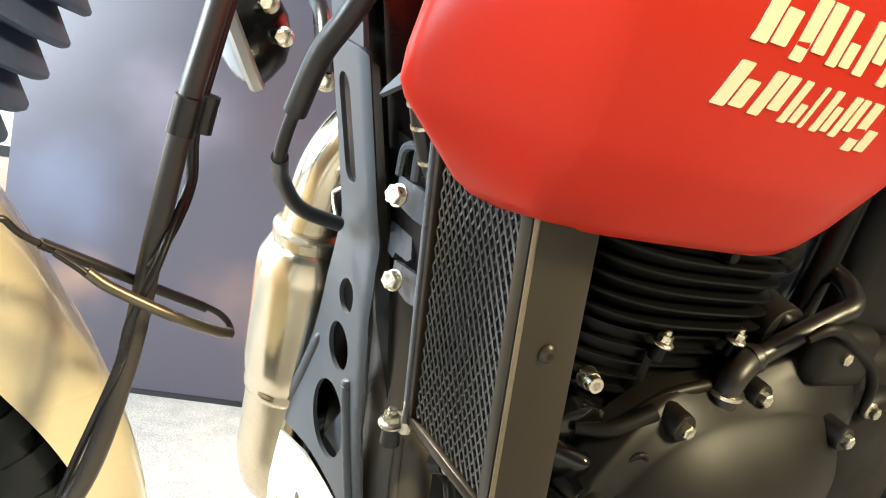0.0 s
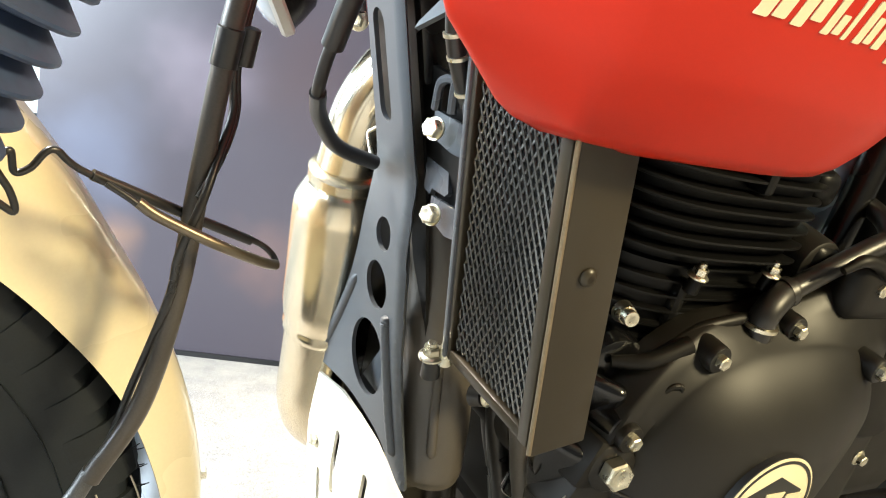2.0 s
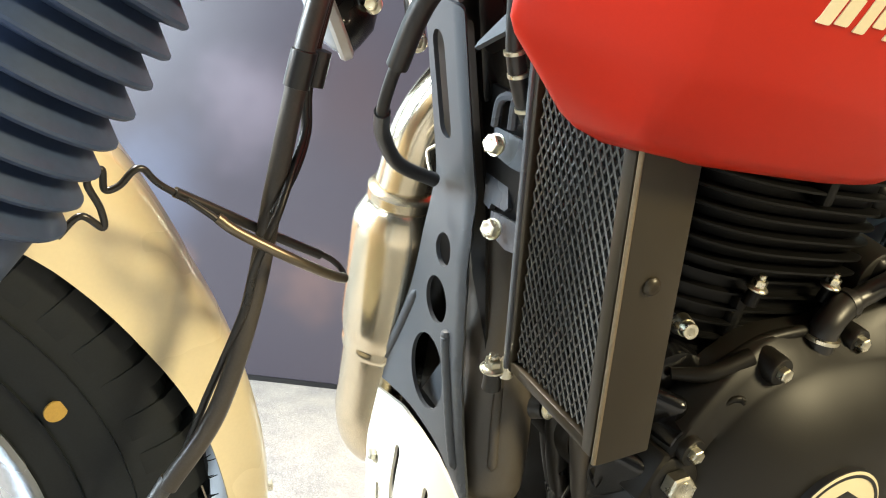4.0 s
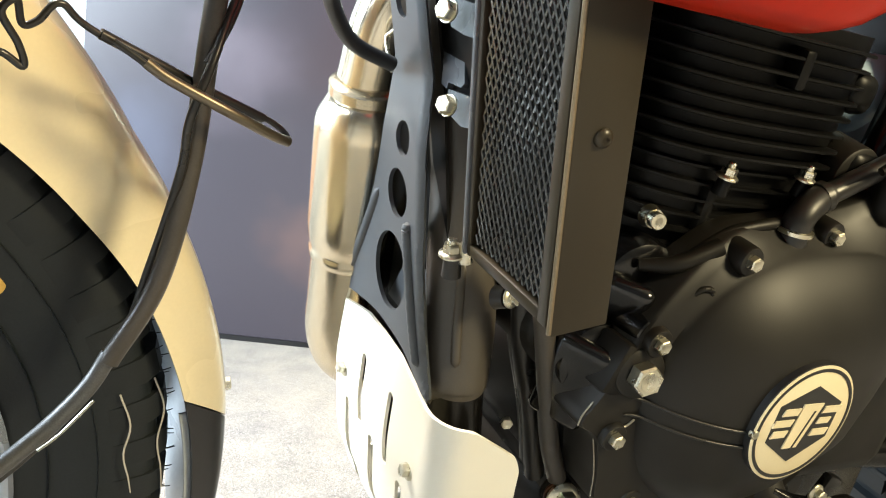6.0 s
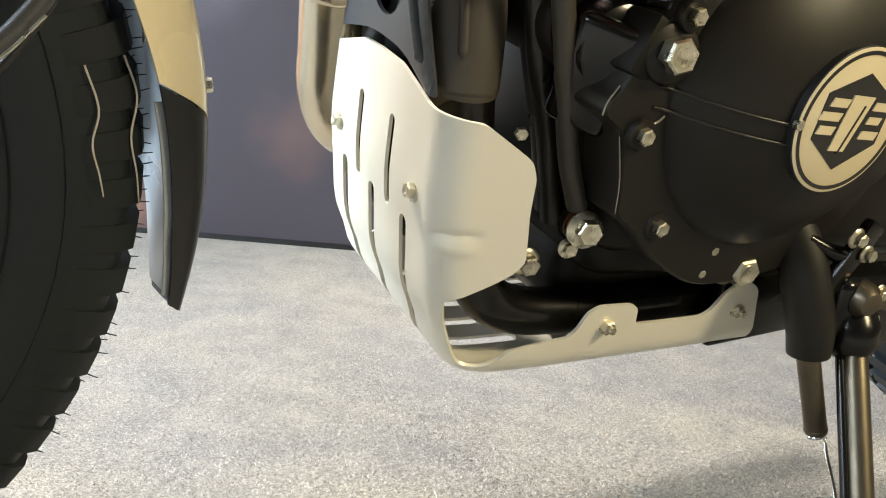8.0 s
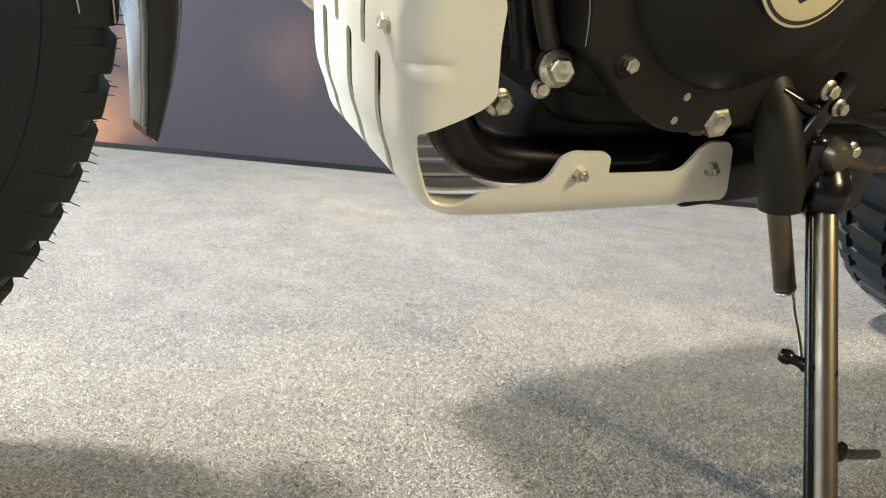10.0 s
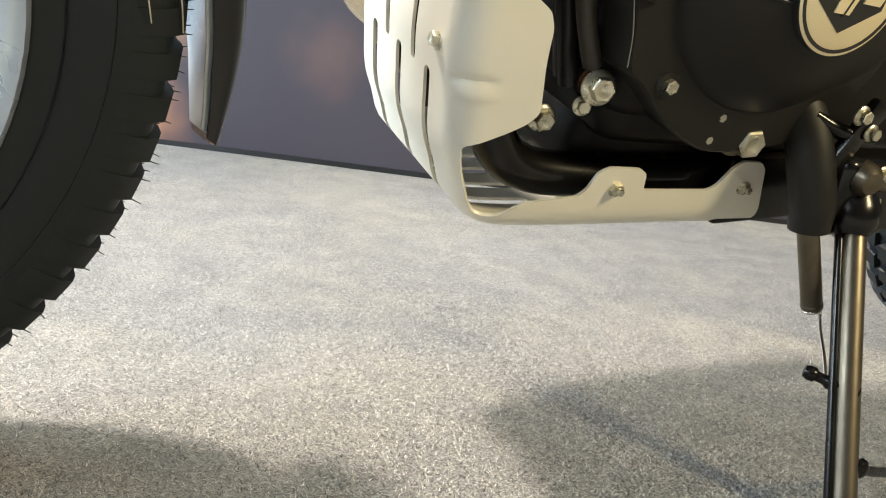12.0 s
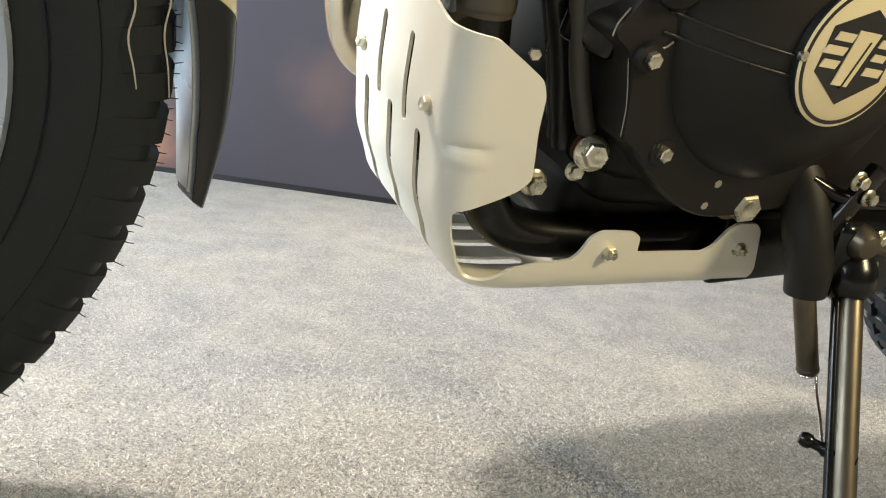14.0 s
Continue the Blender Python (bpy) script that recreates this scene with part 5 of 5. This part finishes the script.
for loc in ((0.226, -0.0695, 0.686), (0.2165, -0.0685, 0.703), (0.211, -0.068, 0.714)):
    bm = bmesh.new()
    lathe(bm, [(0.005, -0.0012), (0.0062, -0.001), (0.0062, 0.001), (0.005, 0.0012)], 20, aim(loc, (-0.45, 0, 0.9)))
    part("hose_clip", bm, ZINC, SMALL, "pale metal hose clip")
tab("upper_plate", [(0.1975, 0.0160, 0.7300), (0.1975, -0.0262, 0.7295), (0.1885, -0.0286, 0.7540), (0.1720, -0.0310, 0.8000), (0.1720, 0.0130, 0.8000), (0.1885, 0.0155, 0.7540)], 0.003, GUSSET, GUS, "grey frame plate above the gusset")
# Black boxes added to close the dark gap from gusset to tank.
bm = bmesh.new()
box(bm, (0.10, 0.046, 0.15), pose(0.247, -0.005, 0.762, 0, -20, 0), 0.006, 2)
box(bm, (0.10, 0.080, 0.12), pose(0.290, -0.012, 0.755, 0, -20, 0), 0.010, 2)
part("gap_box", bm, FRAME, bike, "black boxes filling the dark gap between the gusset and the tank")
tab("frame_tip", [(0.205, -0.037, 0.708), (0.206, -0.038, 0.712), (0.210, -0.054, 0.732), (0.214, -0.075, 0.742), (0.210, -0.060, 0.724)], 0.003, GUSSET, bike, "pointed grey frame bracket under the tank")
# bits under the cooler
bolt(COOL, (0.290, -0.0905, 0.507), (0.3, -0.8, 0.35), 0.0082, "flange", 0.4, "bolt", "bright flanged bolt")
boss((0.289, -0.0880, 0.5055), (0.3, -0.8, 0.35), 0.0065, 0.008, COOL, HOSE, "fitting", "black fitting under the cooler")

# -- cables at the front --
def cable(name, pts, r, material, label, parent=None, n=10, seg=14):
    bm = bmesh.new()
    tube(bm, pts, r, seg, n)
    return part(name, bm, material, parent or bike, label)


HOSEOB = cable("brake_hose", [(0.1105, -0.0670, 0.8000), (0.1035, -0.0690, 0.7300), (0.0995, -0.0710, 0.6900), (0.0965, -0.0750, 0.6300), (0.0945, -0.0780, 0.5700), (0.0855, -0.0810, 0.5100), (0.0665, -0.0815, 0.4660)], 0.0052, OILHOSE, "black rubber-sleeved brake hose, its lit brown-grey put into the colour")
cable("braided_end", [(0.0670, -0.0805, 0.4700), (0.0570, -0.0820, 0.4500), (0.0350, -0.0860, 0.4250), (0.0020, -0.0960, 0.4020), (-0.0530, -0.1060, 0.3750)], 0.0046, BRAID, "braided lower end of the brake hose", HOSEOB)
CAB = cable("sensor_cable", [(0.1185, -0.0530, 0.7980), (0.1115, -0.0570, 0.7280), (0.1065, -0.0630, 0.6820), (0.1085, -0.0670, 0.6580), (0.1025, -0.0770, 0.6400), (0.0960, -0.0870, 0.6220), (0.0910, -0.0890, 0.6050), (0.0890, -0.0880, 0.5920), (0.0890, -0.0840, 0.5690), (0.0830, -0.0700, 0.5150), (0.0710, -0.0710, 0.4660), (0.0420, -0.0750, 0.4180), (0.0020, -0.0860, 0.3860), (-0.0530, -0.0960, 0.3580)], 0.0021, HOSE, "thin black sensor cable beside the brake hose")
cable("second_strand", [(0.1205, -0.0520, 0.7980), (0.1135, -0.0560, 0.7280), (0.1085, -0.0620, 0.6820), (0.1105, -0.0660, 0.6580), (0.1045, -0.0760, 0.6400), (0.0945, -0.0850, 0.6220)], 0.0018, HOSE, "second thin strand", CAB)
bm = bmesh.new()
lathe(bm, [(0.0046, -0.009), (0.0062, -0.0085), (0.0062, 0.0085), (0.0046, 0.009)], 22, aim((0.0995, -0.071, 0.688), (0.05, 0, 1)))
lathe(bm, [(0.0032, -0.009), (0.0052, -0.0085), (0.0052, 0.0085), (0.0032, 0.009)], 18, aim((0.1105, -0.062, 0.688), (0.05, 0, 1)))
part("cable_clamp", bm, HOSE, HOSEOB, "black double cable clamp")
bm = bmesh.new()
tube(bm, [(0.060, -0.0895, 0.448), (0.046, -0.0925, 0.432), (0.036, -0.0945, 0.424)], 0.0008, 8, 5)
part("tie_end", bm, ZINC, HOSEOB, "bright tie end on the hose")
GUIDE = cable("wire_guide", [(0.004, -0.088, 0.606), (0.012, -0.088, 0.616), (0.0215, -0.087, 0.611), (0.0195, -0.088, 0.620), (0.013, -0.090, 0.632), (0.018, -0.090, 0.638), (0.0205, -0.086, 0.628), (0.026, -0.086, 0.630), (0.034, -0.084, 0.638), (0.048, -0.081, 0.628), (0.10, -0.072, 0.606), (0.133, -0.070, 0.594), (0.140, -0.078, 0.588), (0.130, -0.087, 0.592), (0.104, -0.095, 0.604), (0.075, -0.092, 0.6155), (0.064, -0.089, 0.6215), (0.055, -0.086, 0.626)], 0.0016, HOSE, "bent wire cable guide with a dark sleeve")
cable("sleeve", [(0.050, -0.081, 0.6275), (0.075, -0.077, 0.617), (0.10, -0.072, 0.606), (0.128, -0.070, 0.5955)], 0.0025, HOSE, "black sleeve on the wire", GUIDE)
cable("sleeve", [(0.138, -0.083, 0.589), (0.128, -0.088, 0.593), (0.104, -0.095, 0.604), (0.078, -0.0925, 0.6145), (0.068, -0.090, 0.620)], 0.0026, BROWNSTEEL, "worn brown sleeve on the wire", GUIDE)
LOOP = cable("clutch_cable", [(0.170, -0.095, 0.80), (0.163, -0.072, 0.750), (0.160, -0.055, 0.724), (0.1600, -0.047, 0.698), (0.1590, -0.042, 0.688), (0.162, -0.032, 0.665), (0.173, -0.016, 0.648), (0.194, -0.002, 0.628), (0.222, 0.007, 0.618)], 0.0035, HOSE, "black cable looping to the frame gusset")
cable("sleeve", [(0.170, -0.095, 0.80), (0.163, -0.072, 0.750), (0.160, -0.055, 0.724), (0.1593, -0.0435, 0.692)], 0.0060, HOSE, "thicker grey-black sleeve", LOOP)
cable("sleeve", [(0.162, -0.032, 0.665), (0.173, -0.016, 0.648), (0.194, -0.002, 0.628), (0.226, 0.008, 0.617)], 0.0047, HOSE, "thicker black sleeve", LOOP)
cable("wire_hook", [(0.232, 0.015, 0.641), (0.230, 0.027, 0.633), (0.229, 0.030, 0.627), (0.231, 0.016, 0.611)], 0.0014, ZINC, "bent bright wire hook on the gusset", GUS)
# indicator lamp behind the fork
LAMP_AT = aim((0.1890, 0.165, 0.6950), (-0.84, 0.22, -0.56))
bm = bmesh.new()
lathe(bm, [(0, 0.016), (0.014, 0.0152), (0.027, 0.0118), (0.035, 0.0070), (0.039, 0.002), (0.039, -0.002), (0, -0.002)], 40, LAMP_AT)
INDI = part("indicator_lamp", bm, LENS, bike, "clear-lens indicator lamp with a pale rim and a dark housing")
bm = bmesh.new()
lathe(bm, [(0.038, 0.003), (0.042, 0.0045), (0.0445, 0.002), (0.0445, -0.004), (0.042, -0.006)], 40, LAMP_AT)
part("rim", bm, mat("pale_lamp_rim", (0.34, 0.33, 0.31), 0.35, 0.0, 0.05, 300), INDI, "pale rim round the lens")
bm = bmesh.new()
lathe(bm, [(0.041, -0.005), (0.038, -0.013), (0.031, -0.026), (0.017, -0.036), (0.0, -0.039)], 40, LAMP_AT)
part("housing", bm, FRAME, INDI, "black lamp housing")
for loc in ((0.1964, 0.130, 0.7231), (0.2105, 0.127, 0.7040), (0.213, 0.05, 0.694)):
    bolt(INDI, loc, (-0.6, -0.6, 0), 0.0085, "flange", 0.4)
bm = bmesh.new()
tube(bm, [(0.235, 0.155, 0.735), (0.222, 0.10, 0.725), (0.213, 0.05, 0.695)], 0.006, 12, 6)
part("stay", bm, FRAME, INDI, "black lamp stay")

# -- side stand --
FOOT = BIKE_POSE.inverted() @ Vector((0.579, 0.308, 0.012))
TOP = Vector((0.622, -0.158, 0.285))
bm = bmesh.new()
tube(bm, [TOP + Vector((0.003, 0, 0)), TOP.lerp(FOOT, 0.5) + Vector((0.003, 0, 0)), FOOT + Vector((0.003, 0, 0))], 0.0106, 26, 1)
STAND = part("side_stand", bm, BROWNSTEEL, bike, "brown-grey steel side stand, folded down")
bm = bmesh.new()
tube(bm, [TOP + Vector((-0.0085, 0.004, 0)), FOOT + Vector((-0.0085, 0.004, 0))], 0.0036, 12, 1)
part("back_rib", bm, FRAME, STAND, "narrow dark rib along the stand")
bm = bmesh.new()
box(bm, (0.075, 0.045, 0.008), BIKE_POSE.inverted() @ pose(0.579, 0.305, 0.006, 0, 0, 5), 0.003, 2)
part("foot", bm, BROWNSTEEL, STAND, "flat steel foot on the carpet")
# carrier bracket of the frame
bm = bmesh.new()
box(bm, (0.088, 0.035, 0.070), pose(0.634, -0.142, 0.302, 0, -2, 0), 0.010, 3)
lathe(bm, [(0.013, -0.004), (0.020, 0.004), (0.022, 0.018), (0.019, 0.034), (0, 0.036)], 28, aim(TOP.lerp(FOOT, 0.045), TOP - FOOT))
part("bracket", bm, FRAME, STAND, "black stand bracket")
bm = bmesh.new()
tube(bm, [(0.546, -0.088, 0.392), (0.561, -0.126, 0.349), (0.568, -0.141, 0.322), (0.576, -0.152, 0.295), (0.580, -0.157, 0.274)], [0.0175, 0.0175, 0.0180, 0.0178, 0.0160], 28, 6)
part("carrier_tube", bm, COVERPAINT, bike, "satin black frame tube above the stand")
bm = bmesh.new()
box(bm, (0.105, 0.012, 0.062), pose(0.592, -0.092, 0.279, 0, -6, 0), 0.004, 2)
# This second plate is added, black, to shut out the bright carpet behind.
box(bm, (0.14, 0.012, 0.12), pose(0.713, -0.070, 0.317, 0, -6, 0), 0.004, 2)
part("rear_plate", bm, FRAME, bike, "black frame plate behind the skid plate, with an added plate closing the gap")
# spring in its sleeve, hooked on the post
SA, SB = Vector((0.577, -0.158, 0.276)), Vector((0.605, -0.1745, 0.2125))
bm = bmesh.new()
tube(bm, [SA, SB], 0.0086, 24, 1)
lathe(bm, [(0.0086, -0.0022), (0.0091, -0.001), (0.0091, 0.001), (0.0086, 0.0022)], 24, aim(SB, SB - SA))
SLEEVE = part("spring_sleeve", bm, BROWNSTEEL, STAND, "bronze-grey spring sleeve")
coil = []
for k in range(20):
    a = 2 * math.pi * k / 16
    coil.append(aim(SB, SB - SA) @ Vector((0.0070 * math.cos(a), 0.0070 * math.sin(a), 0.002 + 0.0035 * k / 16)))
coil += [(0.612, -0.181, 0.206), (0.608, -0.190, 0.198), (0.600, -0.208, 0.187), (0.5925, -0.223, 0.1765)]
bm = bmesh.new()
tube(bm, coil, 0.0015, 10, 3)
part("spring_wire", bm, CHROME, SLEEVE, "bright spring wire")
bm = bmesh.new()
lathe(bm, [(0, 0.0), (0.0065, 0.0), (0.0060, 0.018), (0.0062, 0.023), (0.0042, 0.026), (0.0042, 0.032), (0.0060, 0.034), (0.0062, 0.038), (0.0046, 0.042), (0, 0.0430)], 22, aim((0.604, -0.246, 0.1765), (-0.62, 0.76, 0.02)))
part("spring_post", bm, FRAME, STAND, "dark steel post with a round head")
bm = bmesh.new()
LV = Vector((0.600, -0.276, 0.131))
lathe(bm, [(0, 0), (0.0085, 0), (0.0085, 0.004), (0.005, 0.008), (0, 0.009)], 20, aim(LV, (0.1, -1, 0)))
tube(bm, [LV + Vector((0, -0.003, 0)), LV + Vector((0.03, 0.0, -0.011)), LV + Vector((0.09, 0.012, -0.034))], 0.0042, 12, 5)
part("lever", bm, FRAME, STAND, "black lever rod")
# arm of the gear linkage
bm = bmesh.new()
tube(bm, [(0.556, -0.134, 0.360), (0.572, -0.142, 0.354), (0.592, -0.146, 0.350)], [0.0045, 0.0060, 0.0070], 14, 5)
part("linkage_arm", bm, FRAME, STAND, "glossy black linkage arm")
# linkage bolts above the stand
for loc, af, kind in (((0.581, -0.153, 0.369), 0.0095, "flange"), ((0.598, -0.155, 0.357), 0.0085, "flange"), ((0.640, -0.156, 0.301), 0.0075, "flange"), ((0.628, -0.160, 0.326), 0.0085, "flange")):
    bolt(STAND, loc, (0, -1, 0.05), af, kind, random.random())
bm = bmesh.new()
box(bm, (0.020, 0.010, 0.075), pose(0.590, -0.148, 0.345, 0, 22, 0), 0.004, 2)
part("link_plate", bm, FRAME, STAND, "black linkage plate")
bm = bmesh.new()
lathe(bm, [(0, -0.02), (0.0135, -0.02), (0.0145, -0.004), (0.0135, 0.008), (0.009, 0.014), (0.0, 0.016)], 24, aim((0.612, -0.155, 0.321), (-0.15, -1, 0)))
part("pivot", bm, BROWNSTEEL, STAND, "brown steel pivot barrel")
bm = bmesh.new()
tube(bm, [(0.628, -0.158, 0.318), (0.66, -0.155, 0.312), (0.72, -0.14, 0.305)], 0.006, 12, 5)
part("pedal_rod", bm, BROWNSTEEL, STAND, "dark brown pedal rod")

# -- rear wheel --
RR = 0.322
REAR = pose(1.255, 0, RR - 0.002)
bm = wheel_tyre(RR, 0.122)
bm.transform(REAR)
RT = part("rear_tyre", bm, RUBBER, bike, "black rear tyre with large square blocks", 50)
RB = block_mesh([(RR - 0.037, -0.0625), (RR - 0.027, -0.0625), (RR - 0.013, -0.059), (RR - 0.005, -0.050), (RR - 0.0015, -0.031)], 5.0, 0.009, 1.4)
RB2 = block_mesh([(RR - 0.037, 0.0625), (RR - 0.027, 0.0625), (RR - 0.013, 0.059), (RR - 0.005, 0.050), (RR - 0.0015, 0.031)], 5.0, 0.009, 1.4)
RC = block_mesh([(RR - 0.0005, -0.024), (RR + 0.0005, 0.0), (RR - 0.0005, 0.024)], 4.6, 0.009, 0.0)
for i in range(48):
    for me, shift in ((RB, 0.0), (RC, 0.5), (RB2, 0.0)):
        put_mesh("tread_block", me, RT, REAR @ Matrix.Rotation(-2 * math.pi * (i + shift) / 48, 4, "Y"))
bm = bmesh.new()
lathe(bm, [(0.205, -0.045), (0.235, -0.048), (0.235, -0.040), (0.212, 0.0), (0.235, 0.040), (0.235, 0.048), (0.205, 0.045), (0.195, 0.0)], 64, REAR @ Matrix.Rotation(radians(90), 4, "X"))
part("rear_rim", bm, FRAME, bike, "black rear wheel rim")
bm = bmesh.new()
tube(bm, [(0.70, -0.06, 0.33), (0.95, -0.10, 0.33), (1.255, -0.10, 0.32)], 0.018, 14, 4)
tube(bm, [(0.70, 0.06, 0.33), (0.95, 0.10, 0.33), (1.255, 0.10, 0.32)], 0.018, 14, 4)
part("swing_arm", bm, FRAME, bike, "black swing arm")

# ---- carpet pile: short fibres lying every way ----
rng = np.random.default_rng(7)
N = 1300000
px = 0.5 + 1.5 * np.sign(rng.uniform(-1, 1, N)) * rng.uniform(0, 1, N) ** 1.3
py = 0.30 + 2.1 * rng.uniform(0, 1, N) ** 1.9
n = len(px)
ang, tilt, ln = rng.uniform(0, 2 * np.pi, n), rng.uniform(0.05, 0.45, n), rng.uniform(0.0028, 0.0060, n) * np.clip(1.15 - 0.25 * py, 0.7, 1.1)
wd = rng.uniform(0.00022, 0.00040, n) * np.clip(1.10 - 0.15 * py, 0.8, 1.1)
dx, dy, dz = np.cos(ang) * np.cos(tilt) * ln, np.sin(ang) * np.cos(tilt) * ln, np.sin(tilt) * ln
sx, sy = -np.sin(ang) * wd, np.cos(ang) * wd
z0 = rng.uniform(-0.001, 0.0008, n)
co = np.stack([np.stack([px - sx, py - sy, z0], 1), np.stack([px + sx, py + sy, z0], 1), np.stack([px + dx, py + dy, z0 + dz], 1)], 1).reshape(-1, 3)
me = bpy.data.meshes.new("carpet_fibres")
me.vertices.add(len(co))
me.vertices.foreach_set("co", co.ravel())
me.loops.add(len(co))
me.loops.foreach_set("vertex_index", np.arange(len(co)))
me.polygons.add(n)
me.polygons.foreach_set("loop_start", np.arange(0, len(co), 3))
me.update(calc_edges=True)
fm = bpy.data.materials.new("carpet_fibre")
fm.use_nodes = True
fn, fl = fm.node_tree.nodes, fm.node_tree.links
fg = fn.new("ShaderNodeNewGeometry")
fr = fn.new("ShaderNodeValToRGB")
fe = fr.color_ramp.elements
fe[0].position, fe[0].color = 0.0, (0.035, 0.035, 0.036, 1)
fe[1].position, fe[1].color = 1.0, (0.97, 0.93, 0.87, 1)
for at, c in ((0.32, (0.105, 0.102, 0.098)), (0.60, (0.365, 0.350, 0.328)), (0.84, (0.72, 0.69, 0.645))):
    k = fe.new(at)
    k.color = (*c, 1)
fl.new(fg.outputs["Random Per Island"], fr.inputs[0])
fl.new(fr.outputs[0], fn["Principled BSDF"].inputs["Base Color"])
fn["Principled BSDF"].inputs["Roughness"].default_value = 0.8
me.materials.append(fm)
tagged(new("carpet_fibres", me), "short grey and pale fibres of the carpet pile", "carpet pile", kind="stuff")
